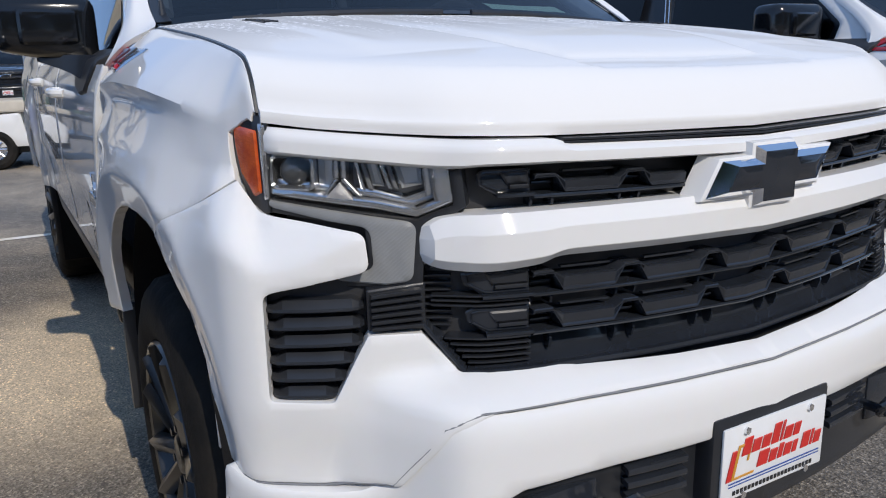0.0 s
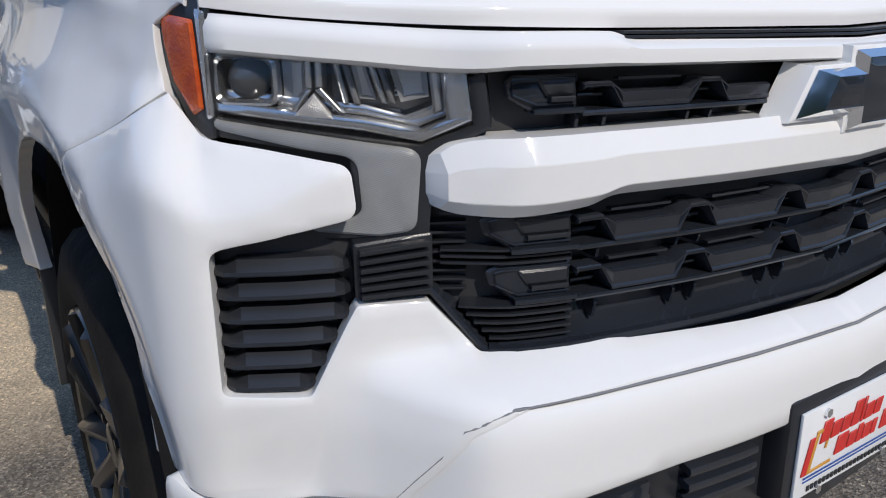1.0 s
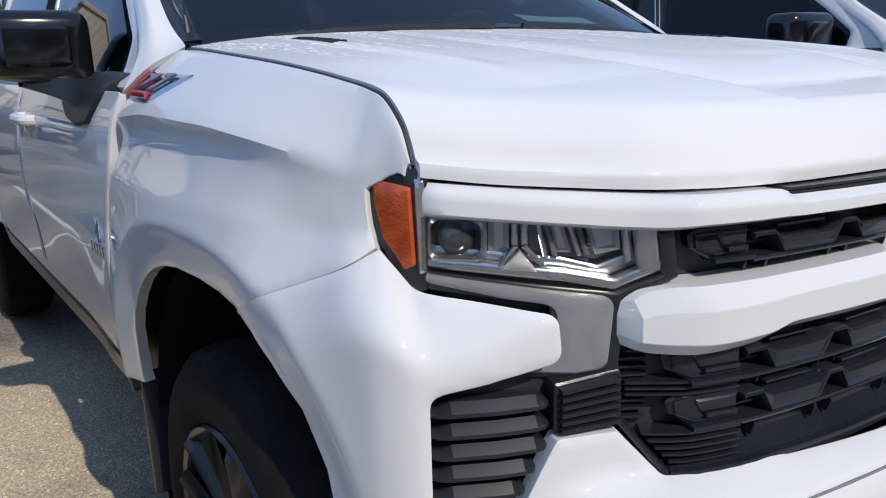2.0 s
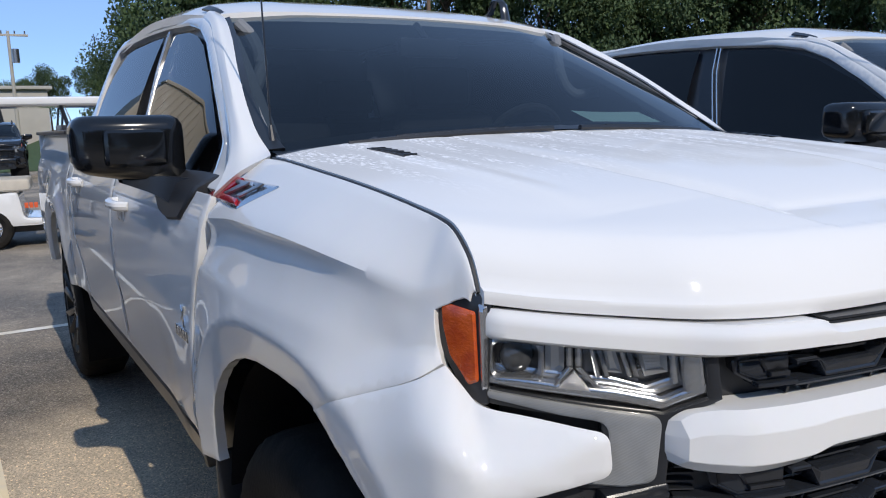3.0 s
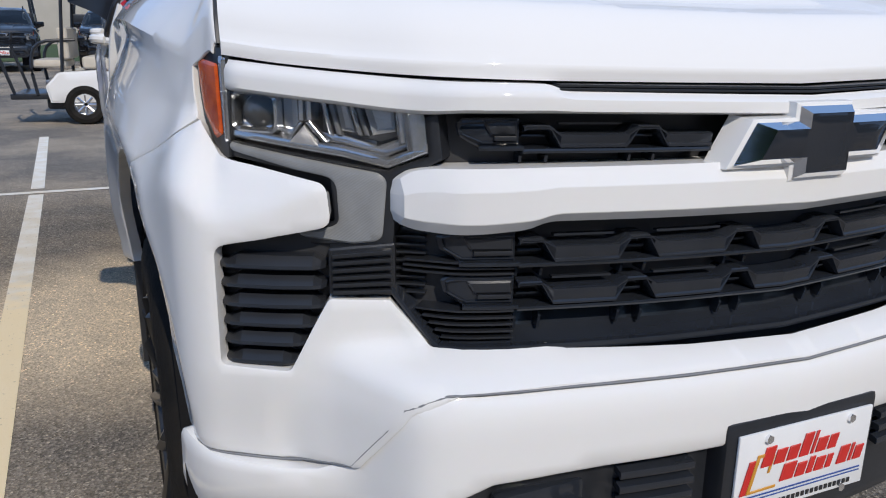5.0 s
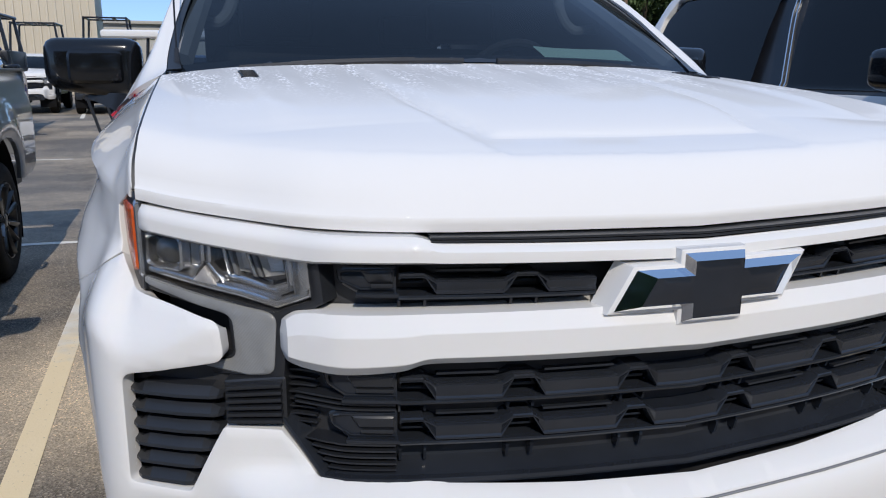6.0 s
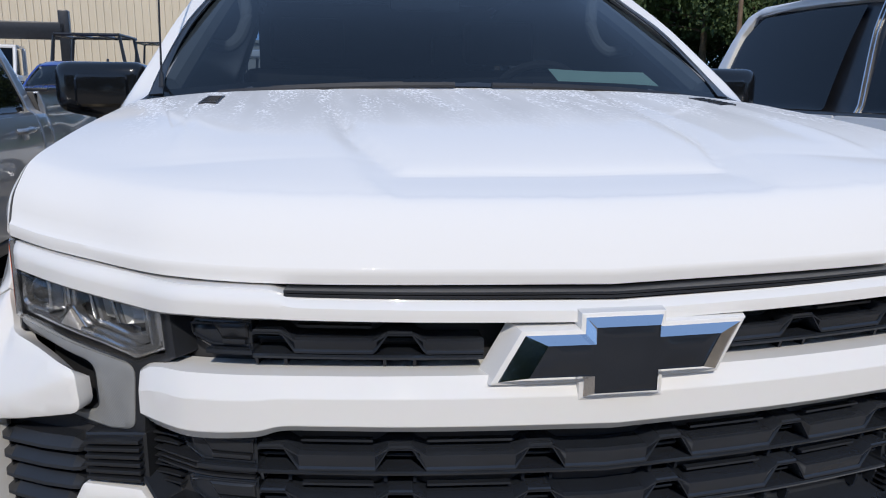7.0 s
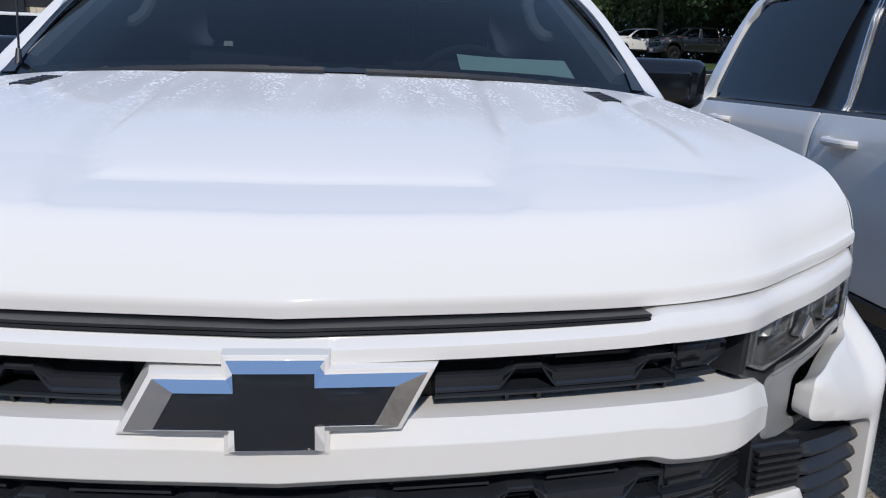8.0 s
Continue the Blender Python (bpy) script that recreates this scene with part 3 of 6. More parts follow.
def build_wheel(parent, y, side_x, rim_mat):
    """One wheel, its outer face towards x = side_x: tyre with tread blocks, rim with six split spokes, hub and nuts."""
    hub = new("wheel")
    hub.parent = parent
    sgn = 1 if side_x > 0 else -1
    face = abs(side_x)
    bm = bmesh.new()
    prof = [(0.262, face - 0.03), (0.275, face - 0.012), (0.31, face), (0.355, face - 0.002), (0.385, face - 0.012), (0.405, face - 0.035), (0.412, face - 0.07), (0.412, face - 0.20), (0.405, face - 0.235), (0.36, face - 0.268), (0.28, face - 0.26), (0.262, face - 0.24)]
    rings = lathe(bm, [(r, sgn * h) for r, h in prof], (0, y, WHEEL_Z), "X", 108)
    mid = Vector((0, y, WHEEL_Z))
    for j, ring in enumerate(rings):
        if 4 <= j <= 9:
            for k, v in enumerate(ring):
                if (k + (j % 2)) % 3:
                    flat = Vector((0, v.co.y - y, v.co.z - WHEEL_Z)).normalized()
                    v.co += flat * (0.010 if 5 <= j <= 8 else 0.005)
    bmesh.ops.recalc_face_normals(bm, faces=bm.faces)
    part("tyre", bm, RUBBER, hub, "worn black all-terrain tyre with dusty sidewall")
    bm = bmesh.new()
    lathe(bm, [(r, sgn * h) for r, h in ((0.262, face - 0.22), (0.255, face - 0.12), (0.25, face - 0.05), (0.258, face - 0.02), (0.272, face - 0.012), (0.268, face - 0.004), (0.256, face - 0.008), (0.247, face - 0.03), (0.242, face - 0.13), (0.10, face - 0.15))], (0, y, WHEEL_Z), "X", 64)
    bmesh.ops.recalc_face_normals(bm, faces=bm.faces)
    part("rim", bm, rim_mat, hub, "gloss black alloy rim")
    for k in range(6):
        bm = bmesh.new()
        m = Matrix.Translation((0, y, WHEEL_Z)) @ Matrix.Rotation(2 * math.pi * k / 6, 4, "X")
        for off in (-1, 1):
            inner, outer = Vector((sgn * (face - 0.048), off * 0.014, 0.045)), Vector((sgn * (face - 0.016), off * 0.062, 0.258))
            q = (outer - inner).to_track_quat("Z", "Y").to_matrix().to_4x4()
            long = (outer - inner).length
            verts = box(bm, (-0.020, -0.015, 0), (0.020, 0.015, long), 0.006)
            for v in verts:
                v.co.y *= 0.75 + 0.55 * v.co.z / long
            bmesh.ops.transform(bm, matrix=m @ Matrix.Translation(inner) @ q, verts=verts)
        web = Vector((sgn * (face - 0.050), 0, 0.10))
        box(bm, (-0.012, -0.020, -0.05), (0.008, 0.020, 0.05), 0.004, m @ Matrix.Translation(web))
        part("spoke", bm, rim_mat, hub)
    bm = bmesh.new()
    lathe(bm, [(r, sgn * h) for r, h in ((0.075, face - 0.08), (0.072, face - 0.04), (0.05, face - 0.03), (0.042, face - 0.022), (0.035, face - 0.02), (0.0005, face - 0.019))], (0, y, WHEEL_Z), "X", 32)
    bmesh.ops.recalc_face_normals(bm, faces=bm.faces)
    part("hub_cap", bm, rim_mat, hub)
    for k in range(6):
        a = 2 * math.pi * (k + 0.5) / 6
        bm = bmesh.new()
        rod(bm, (sgn * (face - 0.05), y + 0.066 * math.cos(a), WHEEL_Z + 0.066 * math.sin(a)), (sgn * (face - 0.02), y + 0.066 * math.cos(a), WHEEL_Z + 0.066 * math.sin(a)), 0.010, 6)
        part("wheel_nut", bm, rim_mat, hub)
    bm = bmesh.new()
    lathe(bm, [(0.165, sgn * (face - 0.12)), (0.165, sgn * (face - 0.14)), (0.06, sgn * (face - 0.14)), (0.06, sgn * (face - 0.12)), (0.165, sgn * (face - 0.12))], (0, y, WHEEL_Z), "X", 40)
    box(bm, (min(sgn * (face - 0.17), sgn * (face - 0.10)), y - 0.19, WHEEL_Z - 0.09), (max(sgn * (face - 0.17), sgn * (face - 0.10)), y - 0.09, WHEEL_Z + 0.09), 0.015)
    bmesh.ops.recalc_face_normals(bm, faces=bm.faces)
    part("brake_disc", bm, RIMBLACK, hub, "dark brake disc with caliper")
    return hub


# ---- the front of the pickup ----
VENT = [(0.871, 0.936, 0.02), (0.872, 0.752, 0.012), (0.786, 0.746, 0.012), (0.722, 0.860, 0.008), (0.640, 0.856)]


def build_front(truck, paint, hood_paint):
    # hood
    bm = bmesh.new()
    us = np.linspace(-0.832, 0.832, 141)
    vs = np.r_[np.linspace(0, 0.035, 5), np.linspace(0.0352, 0.14, 12), np.linspace(0.147, 0.32, 26), np.linspace(0.33, 0.60, 26), np.linspace(0.62, 1.0, 22)]
    grid_sheet(bm, hood_place, us, vs, 0.022, (0, 0, -1), first=(0, 1, 0))
    hood = part("hood", bm, hood_paint, truck, "white painted hood with a raised centre and dried water marks", 50)
    # dark tube added in the gap between hood and fender, for its shade
    for sgn in (-1, 1):
        bm = bmesh.new()
        tube(bm, [(sgn * (hood_edge(y) + 0.0025), y, shut_z(y) - 0.0045) for y in np.r_[np.linspace(0.325, 0.42, 14), np.linspace(0.45, 1.16, 20)]], 0.0042, 6)
        part("hood_gap_shade", bm, DARK, truck, "dark tube for the shade in the hood gap")
    # fascia: from the wheel opening round the corner and under the grille
    bm = bmesh.new()
    outline = [(0, 0.752), (0.35, 0.752), (0.58, 0.748, 0.03), (0.645, 0.722, 0.03), (0.702, 0.608, 0.02), (0.80, 0.596), (0.90, 0.602), (1.030, 0.615),
               (1.037, 0.70), (1.050, 0.78), (1.086, 0.86), (1.142, 0.915), (1.194, 0.948), (1.248, 0.972), (1.165, 1.012), (1.06, 1.058), (0.928, 1.106)]
    outline += [(0.865, 1.060, 0.03), (0.80, 1.048), (0.722, 1.032, 0.018), (0.716, 0.970, 0.02), (0.80, 0.955)] + VENT
    outline += [(0.592, 0.790, 0.01), (0.432, 0.793), (0.406, 0.786), (0.2, 0.780), (0, 0.778)]
    panel(bm, outline, fascia, 0.013, 0.0025, 0.03, open_at=0.0)
    symmetric(bm)
    part("front_fascia", bm, paint, truck, "white moulded front bumper cover", 40)
    # lower bumper
    bm = bmesh.new()
    outline = [(0, 0.747), (0.35, 0.747), (0.560, 0.745), (0.600, 0.752, 0.02), (0.658, 0.728, 0.03), (0.716, 0.612, 0.02), (0.76, 0.592), (0.80, 0.590), (0.90, 0.596), (0.995, 0.615, 0.02),
               (1.00, 0.52), (0.96, 0.45, 0.02), (0.75, 0.44, 0.02), (0.64, 0.49, 0.02), (0.60, 0.585, 0.03), (0.54, 0.612, 0.03), (0.37, 0.622), (0.19, 0.625, 0.02), (0, 0.628)]
    panel(bm, outline, bumper, 0.02, 0.006, 0.10, open_at=0.0)
    symmetric(bm)
    part("bumper_bar", bm, paint, truck, "white painted lower bumper", 40)
    # grey tube along the seam between cover and bumper, drawing its shade
    knots = ((0, 0.7495), (0.35, 0.7495), (0.575, 0.7495), (0.600, 0.7485), (0.625, 0.740), (0.652, 0.725), (0.709, 0.610), (0.80, 0.593), (0.90, 0.599), (0.995, 0.613))
    seam = [(p[0] + (q[0] - p[0]) * t, p[1] + (q[1] - p[1]) * t) for p, q in zip(knots[:-1], knots[1:]) for t in (0, 0.33, 0.67)]
    for sgn in (-1, 1):
        bm = bmesh.new()
        tube(bm, [fascia(a * sgn, z, -0.0018) for a, z in seam], 0.0022, 6)
        part("bumper_seam", bm, TRIM, truck, "grey tube for the shade in the bumper seam")
    # black lower insert with recess, slats and a tow hook
    low = skinned(lambda s, z: along(s, z, XB, YB) + Vector((0, 0.035, 0)))
    bm = bmesh.new()
    panel(bm, [(0, 0.64), (0.38, 0.632), (0.56, 0.62, 0.03), (0.62, 0.57), (0.66, 0.48, 0.02), (0.60, 0.42, 0.02), (0, 0.42)], low, 0.03, 0.006, 0.05, open_at=0.0)
    symmetric(bm)
    part("lower_insert", bm, SATIN, truck, "black plastic lower bumper insert")
    for sgn in (-1, 1):
        for z in (0.600, 0.575, 0.550):
            bm = bmesh.new()
            ribbon(bm, [(a, z) for a in np.linspace(0.205, 0.335, 8)], low, 0.012, 0.022, 0.01, sgn, 0.006)
            part("insert_slat", bm, GLOSSBLACK, truck)
        bm = bmesh.new()
        box(bm, (sgn * 0.46 - 0.075, 0.012, 0.50), (sgn * 0.46 + 0.075, 0.04, 0.606), 0.012)
        part("fog_light_blank", bm, GLOSSBLACK, truck)
        bm = bmesh.new()
        pts = [(sgn * (0.372 + 0.028 * math.cos(a)), -0.045 - 0.012 * math.sin(a), 0.57 + 0.026 * math.sin(a)) for a in np.linspace(0, 2 * math.pi, 20)]
        tube(bm, pts, 0.009, 8)
        tube(bm, [(sgn * 0.372, -0.045, 0.55), (sgn * 0.372, 0.03, 0.55)], 0.011, 8)
        part("tow_hook", bm, GLOSSBLACK, truck)
    # dark core behind all the openings
    core = skinned(lambda s, z: along(s, z, XU, YU) + Vector((0, 0.060, 0)))
    bm = bmesh.new()
    panel(bm, [(0, 1.19), (0.60, 1.19), (0.83, 1.19), (0.80, 1.05), (0.80, 0.74), (0.55, 0.72), (0, 0.72)], core, 0.04, 0.004, 0.02, open_at=0.0)
    symmetric(bm)
    part("grille_backing", bm, DARK, truck)
    # white brow over lamps and grille
    zt = curve((0, 0.36, 0.412, 0.45, 0.573, 0.70, 0.838), (1.156, 1.1585, 1.159, 1.168, 1.171, 1.180, 1.1945))
    zb = curve((0, 0.30, 0.555, 0.60, 0.72, 0.838), (1.127, 1.129, 1.130, 1.127, 1.139, 1.152))

    def brow_place(a, v):
        s = abs(a)
        z = zb(s) + (zt(s) - zb(s)) * v
        p = upper_place(s, z)
        p.y += -0.006 + 0.014 * smooth01(0.5, 1.0, v) ** 2 + 0.010 * smooth01(0.12, 0.0, v) + 0.012 * smooth01(0.828, 0.838, s)
        p.x *= -1 if a < 0 else 1
        return p

    half = np.r_[np.linspace(0, 0.40, 18), np.linspace(0.41, 0.46, 9), np.linspace(0.48, 0.82, 26), (0.83, 0.835, 0.838)]
    us = np.r_[-half[:0:-1], half]
    bm = bmesh.new()
    grid_sheet(bm, brow_place, us, (0, 0.06, 0.12, 0.3, 0.5, 0.65, 0.8, 0.9, 0.96, 1.0), 0.05, (0, 1, 0))
    part("grille_brow", bm, paint, truck, "white upper grille trim", 40)
    bm = bmesh.new()
    brow = skinned(lambda s, z: upper_place(s, z) + Vector((0, 0.004, 0)))
    for z in (1.1665, 1.1615):
        ribbon(bm, [(a, z) for a in np.linspace(-0.43, 0.43, 40)], brow, 0.0035, -0.002, 0.05)
    part("hood_gap_seal", bm, SATIN, truck)
    # white cross bar with a chamfer above and below
    bt = curve((0, 0.30, 0.585, 0.612, 0.626, 0.636), (1.061, 1.059, 1.056, 1.051, 1.042, 1.031))
    bb = curve((0, 0.2, 0.42, 0.437, 0.470, 0.486, 0.555, 0.605, 0.626, 0.636), (0.979, 0.980, 0.981, 0.980, 0.970, 0.968, 0.963, 0.966, 0.972, 0.981))

    def bar_place(a, v):
        s = abs(a)
        z = bb(s) + (bt(s) - bb(s)) * v
        p = upper_place(s, z)
        p.y += -0.018 + 0.016 * max(0.0, (v - 0.68) / 0.32) + 0.020 * max(0.0, (0.20 - v) / 0.20) + 0.03 * smooth01(0.628, 0.637, s)
        p.x *= -1 if a < 0 else 1
        return p

    half = np.r_[np.linspace(0, 0.41, 18), np.linspace(0.42, 0.49, 9), np.linspace(0.51, 0.60, 8), np.linspace(0.606, 0.636, 9)]
    us = np.r_[-half[:0:-1], half]
    bm = bmesh.new()
    grid_sheet(bm, bar_place, us, (0, 0.10, 0.19, 0.21, 0.45, 0.67, 0.69, 0.85, 1.0), 0.06, (0, 1, 0))
    part("grille_bar", bm, paint, truck, "white cross bar of the grille", 12)
    # emblem: pad, bright edge, dark face
    bow = [(-0.164, 1.060), (-0.130, 1.121), (-0.052, 1.121), (-0.052, 1.143), (0.052, 1.143), (0.052, 1.127), (0.164, 1.127), (0.132, 1.064), (0.052, 1.064), (0.052, 1.036), (-0.052, 1.036), (-0.052, 1.060)]

    def grown(k):
        r = [np.array(p) for p in bow]
        out = []
        for i, p in enumerate(r):
            e1, e2 = p - r[i - 1], r[(i + 1) % len(r)] - p
            n1, n2 = np.array([-e1[1], e1[0]]) / np.linalg.norm(e1), np.array([-e2[1], e2[0]]) / np.linalg.norm(e2)
            d = (n1 + n2) / max(0.5, 1 + n1 @ n2)
            out.append(tuple(p + d * k))
        return out

    def stretched(pts, k):
        return [(x + k * (1 if x > 0 else -1) * (abs(x) > 0.08), z) for x, z in pts]

    flat = lambda y0: (lambda a, b, out=0.0: Vector((a, y0 + 0.25 * abs(a) ** 2 - out, b)))
    bm = bmesh.new()
    levels = ((0.0075, grown(0.0005)), (0.0095, stretched(grown(0.005), 0.001)), (0.022, stretched(grown(0.006), 0.003)), (0.048, stretched(grown(0.009), 0.008)))
    rings = [[bm.verts.new(flat(y0)(*p)) for p in pts] for y0, pts in levels]
    for p, q in zip(rings[:-1], rings[1:]):
        for k in range(12):
            bm.faces.new((p[k], p[(k + 1) % 12], q[(k + 1) % 12], q[k]))
    bm.faces.new(rings[0])
    bmesh.ops.recalc_face_normals(bm, faces=bm.faces)
    part("emblem_pad", bm, paint, truck, "white raised emblem surround", 30)
    emblem = new("front_emblem")
    emblem.parent = truck
    bm = bmesh.new()
    inner = stretched(grown(-0.0095), -0.020)
    rings = [[bm.verts.new(flat(y0)(*p)) for p in pts] for y0, pts in ((0.020, bow), (0.006, bow), (-0.008, inner), (-0.004, inner))]
    for p, q in zip(rings[:-1], rings[1:]):
        for k in range(12):
            bm.faces.new((p[k], p[(k + 1) % 12], q[(k + 1) % 12], q[k]))
    bmesh.ops.recalc_face_normals(bm, faces=bm.faces)
    part("emblem_bezel", bm, CHROME, emblem, "polished chrome bevelled edge", 10)
    bm = bmesh.new()
    panel(bm, inner, flat(-0.0065), 0.02, 0.0008, 0.002)
    part("emblem_face", bm, GLOSSBLACK, emblem, "flat black centre")


HATS = (0.457, 0.287, 0.095)


def wave_lines(z, drop, start, stop, centre):
    """Top and lower edge of a grille blade along its length: thin and raised over each post, a deep plate between two posts."""
    posts = [h for h in HATS if start - 0.05 < h < stop + 0.05] + ([-HATS[-1]] if centre else [])
    stations = sorted({start, stop} | {p + d for p in posts for d in (-0.036, -0.017, 0.015, 0.034) if start < p + d < stop} | set(np.arange(start + 0.02, stop - 0.02, 0.06).tolist()))
    out = []
    for a in stations:
        near = min(abs(a - p + 0.001) for p in posts)
        up = smooth01(0.0352, 0.0165, near)
        out.append((a, z - 0.011 + 0.011 * up, z - 0.011 - drop + (drop + 0.006) * up))
    return out


def grille_row(bm, skin, z, drop, start, stop, sgn, bar, foot):
    """One row of the grille: a wavy blade whose lower edge stands proud, a straight bar under it and short posts below that."""
    rings = []
    for a, top, low in wave_lines(z, drop, start, stop, start < 0.01):
        rings.append([bm.verts.new(skin(a * sgn, zz, o)) for zz, o in ((top, -0.070), (top, -0.021), (top - 0.0022, -0.0150), (top - 0.0045, -0.0150), (low + 0.005, -0.0175), (low + 0.0022, -0.0150), (low - 0.0005, -0.0150), (low - 0.002, -0.0175), (low - 0.001, -0.070))])
    for p, q in zip(rings[:-1], rings[1:]):
        for k in range(9):
            f = (p[k], p[(k + 1) % 9], q[(k + 1) % 9], q[k])
            bm.faces.new(f if sgn > 0 else f[::-1])
    bm.faces.new(rings[0] if sgn < 0 else rings[0][::-1])
    bm.faces.new(rings[-1][::-1] if sgn < 0 else rings[-1])
    ribbon(bm, [(s, bar) for s in np.linspace(start, stop, 14)], skin, 0.006, -0.016, 0.06, sgn, 0.001)
    for h in HATS:
        if start < h < stop + 0.04:
            for d in (-0.021, 0.019):
                ribbon(bm, [(h + d - 0.0022, (bar + foot) / 2), (h + d + 0.0022, (bar + foot) / 2)], skin, bar - foot, -0.030, 0.06, sgn)
            if h < stop:
                ribbon(bm, [(h - 0.019, bar + 0.018), (h + 0.017, bar + 0.018)], skin, 0.004, -0.034, 0.05, sgn)
    for a, b in zip(HATS[1:], HATS[:-1]):
        if start < a and b < stop + 0.03:
            ribbon(bm, [(a + 0.036, z + 0.001), (b - 0.038, z + 0.001)], skin, 0.0035, -0.040, 0.03, sgn)


def build_grille(truck):
    skin = skinned(lambda s, z: upper_place(s, z))
    for sgn in (-1, 1):
        bm = bmesh.new()
        grille_row(bm, skin, 1.113, 0.019, 0.176, 0.476, sgn, 1.0785, 1.060)
        part("upper_grille", bm, GLOSSBLACK, truck, "gloss black upper grille blades", 20)
        for z, bar, foot in ((0.952, 0.9125, 0.890), (0.886, 0.8445, 0.806)):
            bm = bmesh.new()
            grille_row(bm, skin, z, 0.025, 0.0, 0.476, sgn, bar, foot)
            part("lower_grille", bm, GLOSSBLACK, truck, "gloss black lower grille blades", 20)
        bm = bmesh.new()
        strip = [[bm.verts.new(skin(a * sgn, z, o)) for z, o in ((0.842, -0.058), (0.806, -0.050), (0.797, -0.040), (0.790, -0.004))] for a in np.linspace(0, 0.575, 16)]
        for p, q in zip(strip[:-1], strip[1:]):
            for k in range(3):
                f = (p[k], p[k + 1], q[k + 1], q[k])
                bm.faces.new(f if sgn > 0 else f[::-1])
        ribbon(bm, [(a, 0.787) for a in np.linspace(0, 0.585, 20)], skin, 0.010, 0.0, 0.05, sgn)
        part("grille_base", bm, GLOSSBLACK, truck)
        # end blocks: a faceted tray that comes to a point outwards, with a louvre and a ledge in it
        for z, h, far in ((1.102, 0.040, 0.572), (0.938, 0.046, 0.596), (0.871, 0.046, 0.590)):
            back = lambda d: (lambda a, b, out=0.0: skin(a, b, out - d))
            bm = bmesh.new()
            o = [(0.480, z - h / 2, 0.003), (far - 0.035, z - h / 2, 0.008), (far - 0.004, z - 0.10 * h, 0.008), (far, z + h * 0.32, 0.006), (far - 0.012, z + h / 2, 0.006), (0.480, z + h / 2, 0.003)]
            panel(bm, o, back(0.026), 0.02, 0.003, 0.03, sign=sgn)
            inner = [(0.482, z - h / 2 + 0.007), (far - 0.040, z - h / 2 + 0.007), (far - 0.012, z - 0.04 * h), (far - 0.010, z + h * 0.30), (far - 0.020, z + h / 2 - 0.006), (0.482, z + h / 2 - 0.006)]
            for p, q in zip(inner[:-1], inner[1:]):
                ribbon(bm, [p, q], back(0.026), 0.003, 0.004, 0.01, sgn)
            ribbon(bm, [(a, z - h / 2) for a in np.linspace(0.476, far - 0.035, 5)], skin, 0.006, -0.012, 0.05, sgn)
            part("grille_end_block", bm, GLOSSBLACK, truck)
            bm = bmesh.new()
            panel(bm, [(0.484, z - 0.004, 0.002), (far - 0.052, z - 0.004, 0.002), (far - 0.040, z + 0.016, 0.002), (0.484, z + 0.016, 0.002)], back(0.021), 0.02, 0.003, 0.02, sign=sgn)
            ribbon(bm, [(0.486, z - 0.009), (far - 0.056, z - 0.009)], back(0.016), 0.006, 0.0, 0.02, sgn, -0.002)
            part("end_louvre", bm, SATIN, truck)
        bm = bmesh.new()
        for z in np.r_[np.arange(0.800, 0.848, 0.0105), np.arange(0.898, 0.916, 0.0085), np.arange(0.962, 0.968, 0.0085)]:
            wide = 0.600 if z < 0.858 else 0.636
            stop = wide - 0.006 if z > 0.858 else 0.578 + 0.046 * (z - 0.79) / 0.066
            ribbon(bm, [(a, z) for a in np.linspace(0.482, stop, 6)], skin, 0.003, -0.020 if z > 0.858 else -0.014, 0.05, sgn)
        for z in np.arange(0.860, 0.955, 0.0125):
            ribbon(bm, [(a, z) for a in np.linspace(0.603, 0.637, 3)], fascia, 0.003, -0.030, 0.05, sgn)
        part("grille_end_ribs", bm, SATIN, truck)
        bm = bmesh.new()
        rim = [(0.640, 0.868), (0.592, 0.792), (0.586, 0.786)]
        for p, q in zip(rim[:-1], rim[1:]):
            ribbon(bm, [p, ((p[0] + q[0]) / 2, (p[1] + q[1]) / 2), q], skin, 0.012, -0.004, 0.05, sgn)
        part("grille_border", bm, GLOSSBLACK, truck)
        # side air inlet with slats
        bm = bmesh.new()
        deep_skin = lambda a, b, out=0.0: fascia(a, b, out - 0.045)
        panel(bm, [(0.885, 0.95), (0.885, 0.74), (0.78, 0.735), (0.715, 0.85), (0.63, 0.845), (0.63, 0.95)], deep_skin, 0.03, 0.002, 0.01, sign=sgn)
        inlet = part("air_inlet", bm, DARK, truck, "black side air inlet")
        straight = lambda a, b, out=0.0: fascia(a, 0.85) + Vector((sgn * 0.40 * out, -0.92 * out, b - 0.85))
        for k in range(6):
            z = 0.908 - 0.0292 * k
            right = 0.725 if z > 0.86 else 0.722 + 0.064 * (0.86 - z) / 0.114
            bm = bmesh.new()
            rings = []
            for a, hi, fwd in ((0.869, 0.002, -0.022), (0.858, 0.002, -0.012), (0.845, 0.010, -0.010), (0.80, 0.010, -0.009), (right + 0.022, 0.010, -0.009), (right + 0.010, 0.003, -0.012), (right + 0.003, 0.000, -0.020)):
                rings.append([bm.verts.new(straight(a * sgn, z + dz, o)) for dz, o in ((hi, -0.045), (hi, fwd - 0.012), (-0.002, fwd), (-0.0065, fwd + 0.001), (-0.009, fwd - 0.003), (-0.009, -0.045))])
            for p, q in zip(rings[:-1], rings[1:]):
                for j in range(6):
                    bm.faces.new((p[j], p[(j + 1) % 6], q[(j + 1) % 6], q[j]))
            bm.faces.new(rings[0])
            bm.faces.new(rings[-1])
            bmesh.ops.recalc_face_normals(bm, faces=bm.faces)
